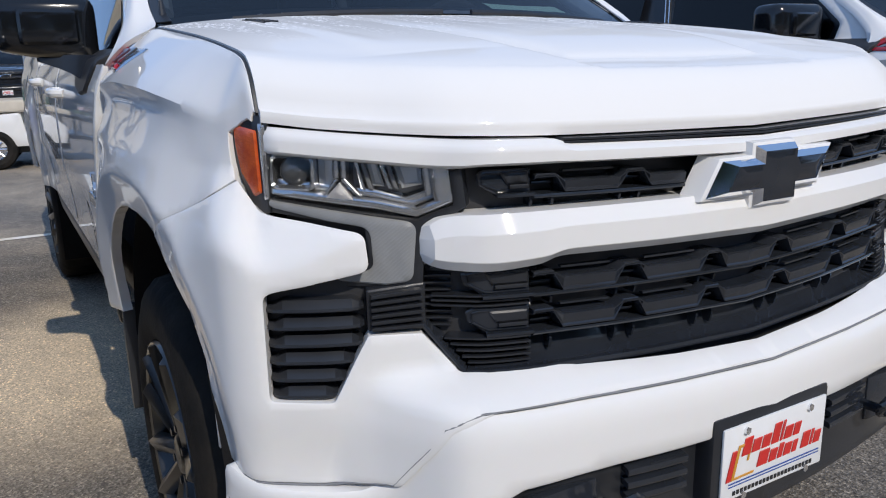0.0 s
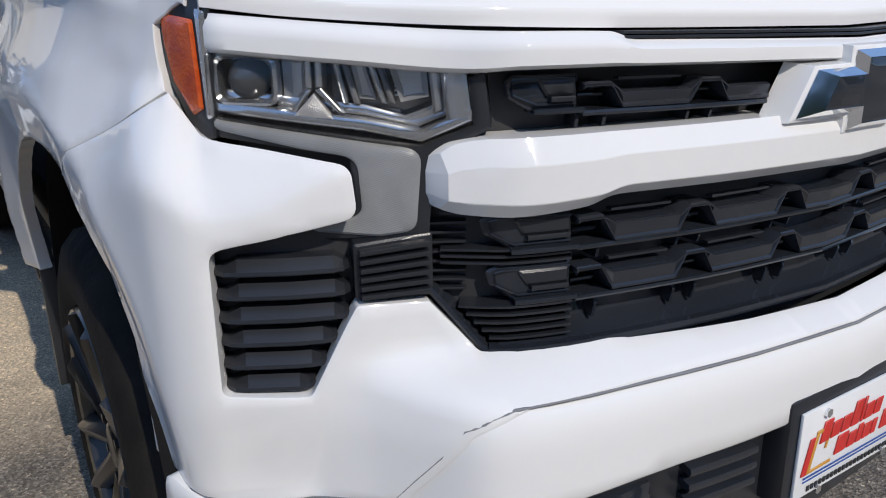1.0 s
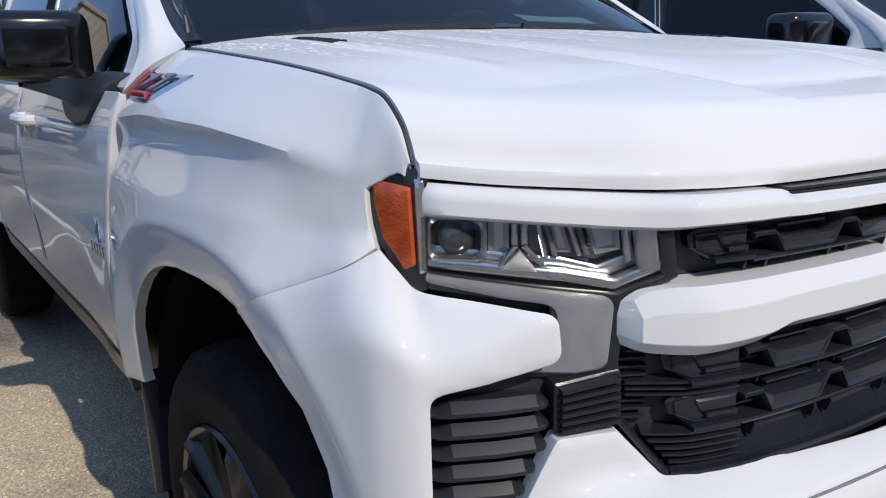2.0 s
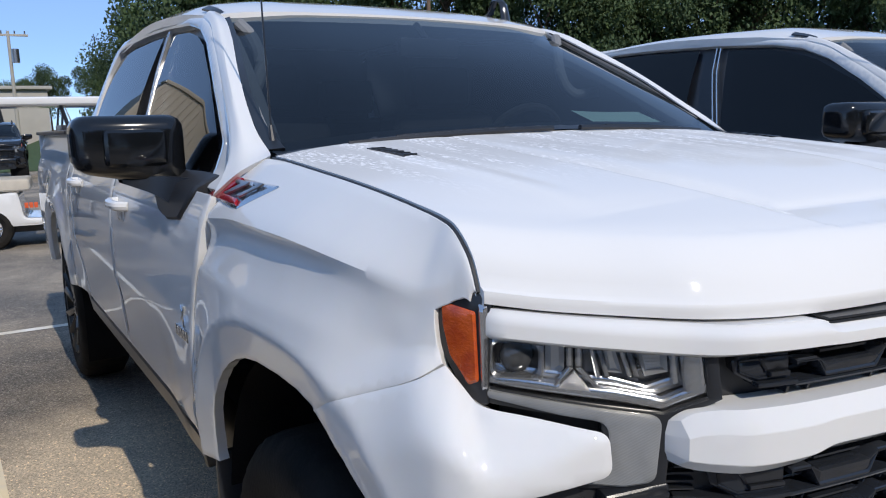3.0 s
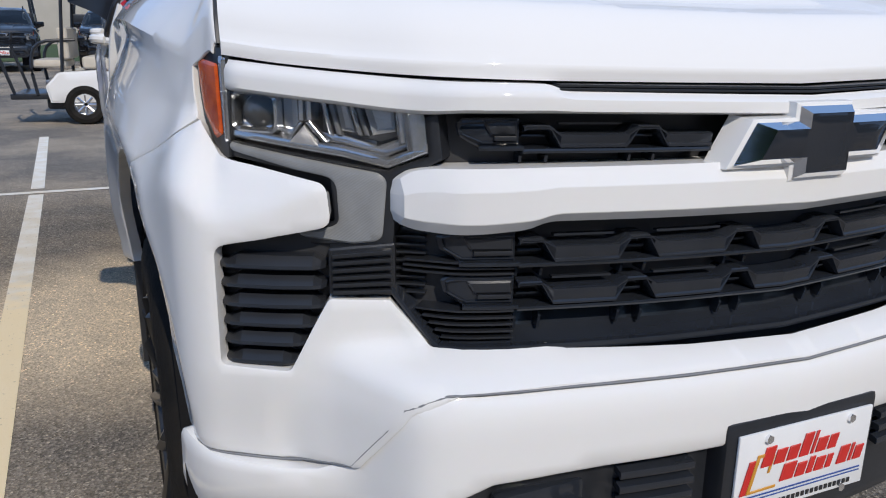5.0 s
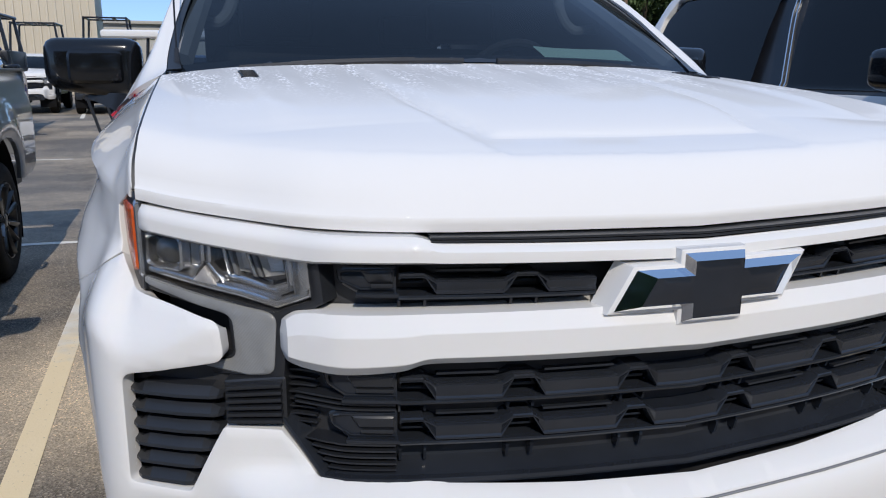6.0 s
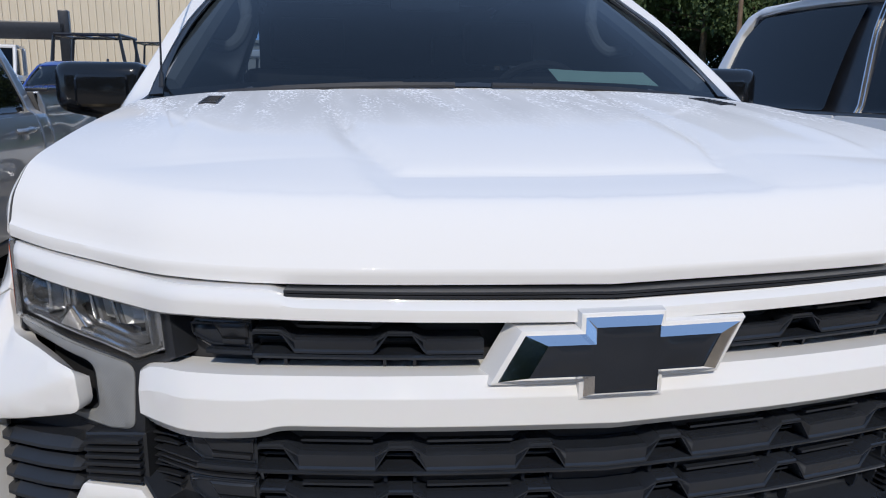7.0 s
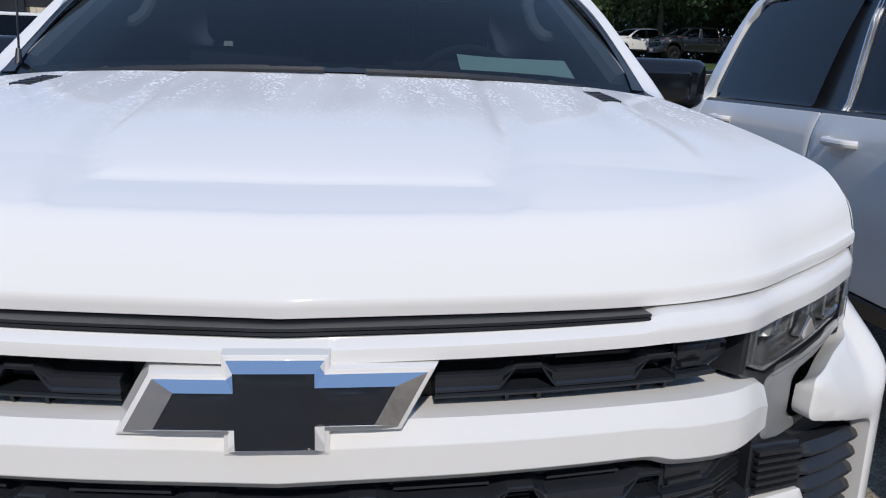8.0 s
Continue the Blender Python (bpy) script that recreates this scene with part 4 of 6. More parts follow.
            part("inlet_slat", bm, SATIN, inlet, "", 15)
            # white tab standing in for light through the gap at the slat's end
            bm = bmesh.new()
            c = straight(0.8725 * sgn, z + 0.013, -0.022)
            box(bm, c - Vector((0.002, 0.004, 0.003)), c + Vector((0.002, 0.004, 0.003)), 0.0008, None, 1)
            part("inlet_light_tab", bm, PLATEW, inlet, "small white tab for light through a gap")
        bm = bmesh.new()
        panel(bm, [(0.722, 0.934, 0.003), (0.634, 0.941, 0.003), (0.634, 0.860, 0.003), (0.722, 0.864, 0.003)], lambda a, b, out=0.0: fascia(a, b, out - 0.012), 0.02, 0.003, 0.03, sign=sgn)
        block = part("ribbed_block", bm, SATIN, truck)
        for k in range(6):
            bm = bmesh.new()
            ribbon(bm, [(0.716, 0.926 - 0.0112 * k), (0.638, 0.932 - 0.0121 * k)], fascia, 0.0055, 0.000, 0.02, sgn, 0.001)
            part("rib", bm, SATIN, block)


def build_headlight(truck, sgn):
    head = new("headlight")
    head.parent = truck
    inset = lambda d: (lambda a, b, out=0.0: upper(a, b, out - d))
    bm = bmesh.new()
    panel(bm, [(0.845, 1.16), (0.60, 1.135), (0.592, 1.05), (0.65, 1.03), (0.845, 1.06)], inset(0.05), 0.03, 0.002, 0.02, sign=sgn)
    part("reflector_back", bm, REFLECTOR, head, "grey reflector housing")
    # black border round the lamp: one piece beside the amber, one round the running light
    bm = bmesh.new()
    panel(bm, [(0.834, 1.208), (0.90, 1.217), (0.958, 1.219), (0.955, 1.160), (0.940, 1.116), (0.905, 1.074), (0.862, 1.052), (0.842, 1.056)], inset(0.006), 0.02, 0.003, 0.06, sign=sgn)
    panel(bm, [(0.850, 1.081), (0.80, 1.073), (0.645, 1.047), (0.600, 1.069), (0.604, 1.122), (0.590, 1.128), (0.584, 1.066), (0.634, 1.032), (0.640, 0.936), (0.80, 0.930), (0.80, 0.955), (0.722, 0.962), (0.712, 0.972), (0.716, 1.034), (0.80, 1.049), (0.850, 1.058)], inset(0.011), 0.015, 0.003, 0.05, sign=sgn)
    part("border", bm, SATIN, head, "black lamp border")
    # amber side reflector
    bm = bmesh.new()
    panel(bm, [(0.939, 1.194, 0.006), (0.863, 1.187, 0.006), (0.858, 1.088, 0.006), (0.884, 1.080, 0.01), (0.924, 1.117, 0.02), (0.937, 1.16, 0.02)], inset(0.002), 0.016, 0.004, 0.02, sign=sgn)
    part("amber_reflector", bm, AMBER, head, "amber side reflector")
    bm = bmesh.new()
    panel(bm, [(0.857, 1.199, 0.004), (0.840, 1.196, 0.004), (0.841, 1.080, 0.004), (0.853, 1.076, 0.004)], inset(0.002), 0.006, 0.005, 0.02, sign=sgn)
    part("chrome_post", bm, LAMPSILVER, head, "bright chrome divider")
    # chrome tray with its steps under the lenses
    bm = bmesh.new()
    for o, d in (([(0.843, 1.085), (0.70, 1.064), (0.645, 1.050), (0.60, 1.074), (0.60, 1.088), (0.645, 1.064), (0.70, 1.078), (0.843, 1.099)], 0.012), ([(0.843, 1.099), (0.70, 1.079), (0.648, 1.065), (0.603, 1.088), (0.603, 1.118), (0.62, 1.118), (0.628, 1.092), (0.66, 1.078), (0.70, 1.091), (0.843, 1.110)], 0.030)):
        panel(bm, o, inset(d), 0.02, 0.003, 0.02, sign=sgn)
    for d in (-0.024, 0.020):
        tip, toe = (0.7465 + 0.06 * d, 1.110), (0.7465 + 0.95 * d, 1.084)
        panel(bm, [tip, toe, (toe[0] + 0.22 * d, toe[1]), (tip[0] + 0.22 * d, 1.112)], inset(0.012), 0.02, 0.0015, 0.012, sign=sgn)
    part("chrome_tray", bm, LAMPSILVER, head, "chrome reflector tray")
    # low-beam module: a dark rounded-square lens in a bright frame, with a round eye in it
    def square(a, z, w, h, r):
        return [(a + w, z + h, r), (a - w, z + h - 0.10 * w, r), (a - w, z - h, r), (a + w, z - h + 0.06 * w, r)]

    bm = bmesh.new()
    steps = ((0.0315, 0.0295, 0.036), (0.0315, 0.0295, 0.012), (0.0285, 0.0265, 0.010), (0.0255, 0.0235, 0.014), (0.0245, 0.0225, 0.040))
    rings = [[bm.verts.new(inset(d)(p[0] * sgn, p[1])) for p in rounded(square(0.8105, 1.1215, w, h, 0.012), 0.2)] for w, h, d in steps]
    for p, q in zip(rings[:-1], rings[1:]):
        for k in range(len(p)):
            bm.faces.new((p[k], p[(k + 1) % len(p)], q[(k + 1) % len(p)], q[k]))
    bmesh.ops.recalc_face_normals(bm, faces=bm.faces)
    part("projector_frame", bm, LAMPSILVER, head, "bright projector frame")
    bm = bmesh.new()
    c = upper(0.8105 * sgn, 1.1215, -0.034)
    bmesh.ops.create_uvsphere(bm, u_segments=28, v_segments=16, radius=0.0265, matrix=Matrix.Translation(c) @ Matrix.Diagonal((1, 0.8, 0.94, 1)))
    part("projector_lens", bm, LENSDARK, head, "dark glossy projector lens")
    # plain bowl beside it, then the twin posts
    bm = bmesh.new()
    panel(bm, [(0.778, 1.145), (0.757, 1.142), (0.757, 1.104), (0.768, 1.092), (0.778, 1.094)], inset(0.040), 0.012, 0.006, 0.02, drop=-0.010, sign=sgn)
    part("reflector_bowl", bm, BOWL, head)
    for a in (0.7515, 0.7415):
        bm = bmesh.new()
        panel(bm, [(a + 0.0035, 1.147), (a - 0.0035, 1.146), (a - 0.0035, 1.112), (a + 0.0035, 1.112)], inset(0.014), 0.02, 0.002, 0.03, sign=sgn)
        part("chrome_post", bm, LAMPSILVER, head)
    bm = bmesh.new()
    panel(bm, [(0.7465, 1.106), (0.766, 1.081), (0.728, 1.077)], inset(0.011), 0.01, 0.002, 0.01, sign=sgn)
    part("retro_reflector", bm, RETRO, head, "pale prismatic reflector")
    # high-beam module: a dark chamber with slanted fins and a ribbed bowl
    bm = bmesh.new()
    panel(bm, [(0.735, 1.146), (0.634, 1.133), (0.632, 1.094), (0.66, 1.082), (0.735, 1.094)], inset(0.046), 0.02, 0.003, 0.02, sign=sgn)
    part("beam_chamber", bm, CHAMBER, head)
    for a, lean, mat in ((0.728, 0.010, LAMPSILVER), (0.719, 0.012, CHAMBER), (0.694, 0.014, LAMPSILVER), (0.686, 0.014, CHAMBER)):
        bm = bmesh.new()
        panel(bm, [(a + 0.003, 1.143), (a - 0.003, 1.142), (a - 0.003 - lean, 1.092), (a + 0.003 - lean, 1.093)], inset(0.026), 0.02, 0.002, 0.022, sign=sgn)
        part("reflector_fin", bm, mat, head)
    bm = bmesh.new()
    panel(bm, [(0.713, 1.139), (0.699, 1.137), (0.688, 1.096), (0.705, 1.098)], inset(0.040), 0.01, 0.004, 0.01, drop=-0.006, sign=sgn)
    part("reflector_bowl", bm, BOWL, head)
    bm = bmesh.new()
    panel(bm, [(0.676, 1.139), (0.640, 1.133), (0.638, 1.100), (0.664, 1.094)], inset(0.034), 0.01, 0.006, 0.01, drop=-0.010, sign=sgn)
    part("ribbed_bowl", bm, BOWL, head, "ribbed bright bowl")
    for k in range(7):
        bm = bmesh.new()
        ribbon(bm, [(0.670, 1.101 + 0.005 * k), (0.643, 1.103 + 0.0042 * k)], inset(0.034), 0.002, 0.001, 0.01, sgn)
        part("bowl_rib", bm, BOWL, head)
    bm = bmesh.new()
    panel(bm, [(0.638, 1.134), (0.629, 1.132), (0.625, 1.084), (0.634, 1.080)], inset(0.020), 0.02, 0.003, 0.02, sign=sgn)
    part("chrome_end", bm, LAMPSILVER, head)
    bm = bmesh.new()
    panel(bm, [(0.628, 1.132), (0.606, 1.129), (0.600, 1.076), (0.622, 1.066)], inset(0.012), 0.02, 0.004, 0.02, sign=sgn)
    part("chrome_end", bm, LAMPSILVER, head)
    # running light: a band under the lens that turns down beside the bar
    bm = bmesh.new()
    drl = [(0.850, 1.079), (0.645, 1.042, 0.02), (0.652, 0.944, 0.018), (0.688, 0.938, 0.012), (0.74, 0.943), (0.80, 0.948), (0.73, 0.957, 0.02), (0.705, 0.966, 0.018), (0.708, 1.034, 0.022), (0.76, 1.044), (0.850, 1.068, 0.004)]
    panel(bm, drl, inset(0.007), 0.012, 0.003, 0.02, sign=sgn)
    part("running_light", bm, DRL, head, "grey ribbed running light, unlit")
    # clear cover
    bm = bmesh.new()
    cover = [(0.842, 1.151, 0.004), (0.72, 1.138), (0.602, 1.124, 0.004), (0.598, 1.070, 0.008), (0.645, 1.047, 0.008), (0.72, 1.059), (0.843, 1.080, 0.004)]
    panel(bm, cover, inset(-0.001), 0.02, 0.002, 0.001, sign=sgn)
    lens = part("clear_cover", bm, LENSGLASS, head, "clear plastic lamp cover")
    lens.visible_shadow = False
    return head


# ---- the rest of the pickup ----


def build_cab(truck, paint):
    pairs = []
    # fender
    bm = bmesh.new()
    low = lambda z: z - 1.13
    arch = []
    for t in np.linspace(0, 1, 22):
        a = radians(120 - t * 150)
        c, s = math.cos(a), math.sin(a)
        arch.append((AXLE_F + 0.475 * abs(c) ** (2 / 2.6) * (1 if c > 0 else -1), 0.415 + 0.590 * abs(s) ** (2 / 2.6) * (1 if s > 0 else -1)))
    arch = [p for p in arch if p[1] > 0.66 and p[0] > 0.62]
    rear_edge = [(1.235, 0.205, 0.01), (1.245, 0.14), (1.265, 0.07), (1.29, low(1.15)), (1.325, low(1.09)), (1.368, low(1.0)), (1.382, low(0.9)), (1.384, low(0.655))]
    outline = [(along_of(y), v) for y, v in ((0.322, 0.214), (0.36, 0.217), (0.5, 0.218), (0.8, 0.218), (1.08, 0.218), (1.18, 0.216))]
    outline += [(along_of(c[0]), *c[1:]) for c in rear_edge]
    outline += [(along_of(y), low(z)) for y, z in [(arch[-1][0], 0.655)] + arch[::-1]]
    # the lower edge over the bumper cover, then the lamp's edge up to the hood
    outline += [(1.238, low(0.981)), (1.165, low(1.0215)), (1.06, low(1.0675)), (0.934, low(1.1175)), (0.945, 0.015), (0.952, 0.050), (0.954, 0.074)]
    outline += [(along_of(y), v) for y, v in ((0.37, 0.076), (0.348, 0.086), (0.332, 0.106))]
    panel(bm, outline, fender_skin, 0.011, 0.002, 0.025)
    pairs.append(("fender", bm, paint, "white front fender with a flared wheel arch"))
    # wheel-arch liner
    for y0 in (AXLE_F, AXLE_R):
        bm = bmesh.new()
        g = [[bm.verts.new((x, y0 + 0.49 * math.cos(a), 0.41 + 0.61 * math.sin(a))) for a in np.linspace(-0.35, math.pi + 0.35, 24)] for x in (0.925, 0.45)]
        for k in range(23):
            bm.faces.new((g[0][k], g[0][k + 1], g[1][k + 1], g[1][k]))
        bm.faces.new(g[1])
        pairs.append(("wheel_arch_liner", bm, LINER, ""))
    # mud flap behind the front wheel
    bm = bmesh.new()
    box(bm, (0.74, 1.295, 0.36), (0.955, 1.315, 0.67), 0.006)
    pairs.append(("mud_flap", bm, SATIN, "black mud flap"))
    # doors
    door_skin = plain(lambda y, z: side_place(y, z) if z <= 1.31 else glass_place(y, z))
    bm = bmesh.new()
    panel(bm, [(1.390, 0.66, 0.02), (1.390, 0.90), (1.376, 1.0), (1.333, 1.09), (1.298, 1.15), (1.272, 1.25), (1.258, 1.308, 0.01), (1.40, 1.309), (1.55, 1.314), (2.515, 1.316, 0.01), (2.515, 0.66, 0.02)], door_skin, 0.03, 0.004, 0.03)
    pairs.append(("front_door", bm, paint, "white door"))
    bm = bmesh.new()
    panel(bm, [(2.522, 1.316, 0.01), (3.70, 1.316, 0.01), (3.70, 0.98), (3.58, 0.74, 0.05), (3.48, 0.66, 0.04), (2.522, 0.66, 0.02)], door_skin, 0.035, 0.004, 0.03)
    pairs.append(("rear_door", bm, paint, "white door"))
    bm = bmesh.new()
    panel(bm, [(1.42, 0.650), (1.42, 0.575, 0.02), (3.62, 0.575, 0.02), (3.68, 0.70), (3.56, 0.650, 0.02)], side, 0.04, 0.008, 0.04)
    pairs.append(("rocker_panel", bm, SATIN, "dark lower sill"))
    # bed side
    bm = bmesh.new()
    bed = plain(lambda y, z: side_place(y, min(z, 1.31)) + Vector((-0.03 * smooth01(1.33, 1.46, z), 0, max(0, z - 1.31))))
    arch = []
    for t in np.linspace(0, 1, 17):
        a = radians(205 - t * 230)
        c, s = math.cos(a), math.sin(a)
        arch.append((AXLE_R + 0.475 * abs(c) ** (2 / 2.6) * (1 if c > 0 else -1), 0.415 + 0.590 * abs(s) ** (2 / 2.6) * (1 if s > 0 else -1)))
    arch = [p for p in arch if p[1] > 0.6]
    panel(bm, [(3.90, 1.455, 0.01), (5.60, 1.465, 0.03), (5.62, 0.70, 0.03), (5.45, 0.64, 0.02)] + arch[::-1] + [(3.90, 0.66, 0.02)], bed, 0.035, 0.004, 0.03)
    pairs.append(("bed_side", bm, paint, "white cargo bed side"))
    bm = bmesh.new()
    panel(bm, [(3.708, 1.316, 0.01), (3.892, 1.316, 0.01), (3.892, 0.66, 0.02), (3.50, 0.66, 0.04), (3.588, 0.738, 0.05), (3.708, 0.978)], side, 0.03, 0.004, 0.03)
    pairs.append(("cab_corner", bm, paint, ""))
    bm = bmesh.new()
    box(bm, (0.80, 3.92, 1.452), (0.945, 5.60, 1.475), 0.008)
    pairs.append(("bed_rail", bm, SATIN, ""))
    # upper body side: pillars and roof rail round the windows
    bm = bmesh.new()
    outer = [(1.268, 1.345), (1.300, 1.385), (1.352, 1.437), (1.520, 1.551), (1.702, 1.660), (1.891, 1.763), (2.03, 1.808, 0.05), (2.30, 1.846), (2.7, 1.878), (3.2, 1.896), (3.6, 1.893, 0.12), (3.745, 1.85, 0.10), (3.80, 1.70), (3.86, 1.46), (3.87, 1.30)]
    inner = [(3.72, 1.312), (3.735, 1.36, 0.06), (3.725, 1.55), (3.715, 1.74), (3.64, 1.848, 0.06), (3.45, 1.860), (3.0, 1.854), (2.58, 1.836), (2.22, 1.808, 0.05), (2.05, 1.777, 0.05), (1.885, 1.712), (1.702, 1.605), (1.566, 1.512), (1.440, 1.416, 0.03), (1.448, 1.340, 0.02), (1.44, 1.320), (1.32, 1.316), (1.264, 1.316)]
    panel(bm, outer + inner, house, 0.016, 0.006, 0.05)
    pairs.append(("cab_side", bm, paint, "white cab pillars and roof rail"))
    # black window frames, divider, belt strip
    bm = bmesh.new()
    wins = {"front_window": [(1.561, 1.334), (1.472, 1.350, 0.02), (1.464, 1.411, 0.03), (1.590, 1.510), (1.720, 1.598), (1.955, 1.718), (2.09, 1.762, 0.06), (2.25, 1.793), (2.500, 1.812, 0.01), (2.385, 1.335, 0.01)],
            "rear_window": [(2.66, 1.335, 0.01), (2.70, 1.826, 0.01), (3.1, 1.840), (3.58, 1.836, 0.06), (3.68, 1.73, 0.06), (3.69, 1.55), (3.70, 1.38, 0.08), (3.66, 1.338, 0.05)]}
    ring = lambda d: (lambda a, b, out=0.0: house(a, b, out - d))
    panel(bm, [(1.48, 1.325), (1.430, 1.414), (1.552, 1.516), (1.692, 1.612), (1.878, 1.722), (2.05, 1.790), (2.22, 1.820), (2.58, 1.846), (3.0, 1.864), (3.45, 1.870), (3.65, 1.855), (3.73, 1.74), (3.74, 1.325)], ring(0.034), 0.02, 0.002, 0.006)
    frame_ob = ("window_frame", bm, SATIN, "black window surround")
    for nm, o in wins.items():
        b2 = bmesh.new()
        barrel = lambda a, b, out=0.0: house(a, b, out - 0.022 + 0.020 * (1 - ((b - 1.40) / 0.46) ** 2))
        panel(b2, o, barrel, 0.02, 0.001, 0.001, drop=0.00001)
        pairs.append((nm, b2, GLASSDARK, "dark tinted side window"))
    pairs.append(frame_ob)
    for y0, y1 in ((2.400, 2.546), (2.428, 2.570)):
        bm = bmesh.new()
        panel(bm, [(y0, 1.335, 0.002), (y0 + 0.125, 1.70), (y1, 1.828, 0.002), (y1 + 0.008, 1.828, 0.002), (y0 + 0.133, 1.70), (y0 + 0.008, 1.335, 0.002)], ring(0.006), 0.03, 0.002, 0.012)
        pairs.append(("divider_strip", bm, SATINCHROME, "narrow bright window divider"))
    bm = bmesh.new()
    panel(bm, [(1.50, 1.316), (3.72, 1.318), (3.72, 1.334), (1.50, 1.334)], ring(0.004), 0.05, 0.003, 0.02)
    pairs.append(("belt_strip", bm, SATIN, ""))
    # mirror
    bm = bmesh.new()
    box(bm, (0.886, 1.63, 1.300), (1.166, 1.80, 1.498), 0.048, segments=4)
    for v in bm.verts:
        if v.co.y < 1.75 and v.co.x > 1.06:
            v.co.y += 0.35 * (v.co.x - 1.06)
        if v.co.z < 1.36:
            v.co.z += 0.20 * max(0.0, v.co.x - 0.91)
    pairs.append(("mirror_cap", bm, MIRRORCAP, "gloss black mirror housing"))
    bm = bmesh.new()
    box(bm, (0.935, 1.622, 1.362), (1.095, 1.67, 1.462), 0.022, segments=3)
    pairs.append(("mirror_front_plate", bm, MIRRORCAP, ""))
    bm = bmesh.new()
    loft(bm, [[(0.90, 1.50, 1.33), (0.96, 1.62, 1.335), (1.05, 1.68, 1.335)], [(0.93, 1.52, 1.235), (0.97, 1.62, 1.28), (1.05, 1.68, 1.318)], [(0.93, 1.62, 1.25), (0.97, 1.70, 1.285), (1.05, 1.74, 1.318)], [(0.90, 1.70, 1.33), (0.96, 1.74, 1.335), (1.05, 1.76, 1.335)], [(0.90, 1.50, 1.33), (0.96, 1.62, 1.335), (1.05, 1.68, 1.335)]], 8)
    bmesh.ops.recalc_face_normals(bm, faces=bm.faces)
    pairs.append(("mirror_arm", bm, SATIN, ""))
    bm = bmesh.new()
    panel(bm, [(1.370, 1.346, 0.01), (1.50, 1.350), (1.74, 1.350), (1.80, 1.280, 0.02), (1.70, 1.240, 0.02), (1.58, 1.224, 0.03), (1.47, 1.234, 0.03), (1.395, 1.300, 0.02)], plain(lambda y, z: Vector((side_place(y, min(z, 1.31)).x * (1 - smooth01(1.295, 1.345, z)) + glass_place(y, max(z, 1.31)).x * smooth01(1.295, 1.345, z) + 0.010, y, z))), 0.02, 0.006, 0.03)
    pairs.append(("mirror_base", bm, DARK, "black textured mirror base"))
    # door handles
    for y, up in ((2.294, -0.012), (3.40, 0.010)):
        bm = bmesh.new()
        tube(bm, spline([(0.955, y - 0.10, 1.222 + up), (0.988, y - 0.075, 1.224 + up), (0.994, y, 1.225 + up), (0.988, y + 0.075, 1.226 + up), (0.955, y + 0.10, 1.226 + up)], 16), 0.017, 10)
        box(bm, (0.940, y - 0.045, 1.165 + up), (0.972, y + 0.045, 1.225 + up), 0.014)
        pairs.append(("door_handle", bm, paint, "white door handle"))
    # fender badge and door badge: plain coloured shapes
    bm = bmesh.new()
    lift = lambda d: (lambda y, z, out=0.0: Vector((shoulder_at(y, z), y, z)) + Vector((0.64, 0, 0.77)) * (out + d))
    panel(bm, [(1.345, 1.290, 0.004), (1.080, 1.286, 0.004), (0.965, 1.336, 0.004), (1.180, 1.341), (1.280, 1.343, 0.004), (1.310, 1.316)], lift(0.004), 0.03, 0.004, 0.008)
    pairs.append(("fender_badge", bm, SATINCHROME, "chrome fender badge with red panel"))
    bm = bmesh.new()
    panel(bm, [(1.270, 1.340), (1.180, 1.338), (1.192, 1.330), (1.238, 1.304), (1.100, 1.300), (1.084, 1.290), (1.334, 1.293), (1.320, 1.304), (1.248, 1.330), (1.298, 1.331)], lift(0.011), 0.03, 0.002, 0.005)
    pairs.append(("badge_red_panel", bm, RED, "red enamel panel"))
    for y, w in ((1.155, 0.055), (1.050, 0.032)):
        bm = bmesh.new()
        panel(bm, [(y + w, 1.334), (y - w + 0.012, 1.332), (y - w + 0.020, 1.326), (y + 0.045, 1.303), (y + 0.070, 1.304), (y + 0.006, 1.326), (y + w - 0.005, 1.327)], lift(0.012), 0.03, 0.0015, 0.004)
        pairs.append(("badge_bar", bm, STEEL, ""))
    bm = bmesh.new()
    star = [(1.46 + (0.036 if k % 2 else 0.014) * math.sin(k * math.pi / 5) * 0.8, 0.985 + (0.036 if k % 2 else 0.014) * math.cos(k * math.pi / 5)) for k in range(10)]
    panel(bm, star, lambda a, b, out=0.0: side(a, b, out + 0.006), 0.02, 0.002, 0.008)
    for k in range(5):
        box(bm, (0.966, 1.402 + 0.027 * k, 0.925), (0.978, 1.422 + 0.027 * k, 0.955), 0.002)
    pairs.append(("door_badge", bm, CHROME, "chrome door badge"))
    # cowl corner, wiper nozzle pads and the hood's rear strip
    bm = bmesh.new()
    loft(bm, [[(0.60, 1.165, 1.396), (0.70, 1.168, 1.393), (0.79, 1.182, 1.388)], [(0.60, 1.19, 1.414), (0.70, 1.205, 1.409), (0.79, 1.238, 1.404)]], 8, 4, flip=True, rim=0.02, back=(0, 0.5, -0.8))
    pairs.append(("cowl_corner", bm, SATIN, "black plastic cowl corner"))
    for nm, bm, mat, label in pairs:
        left = part(nm, bm, mat, truck, label)
        if nm in ("front_window", "rear_window"):
            left.visible_shadow = False
        other = mirrored(nm, left, truck, label)
        other.visible_shadow = left.visible_shadow
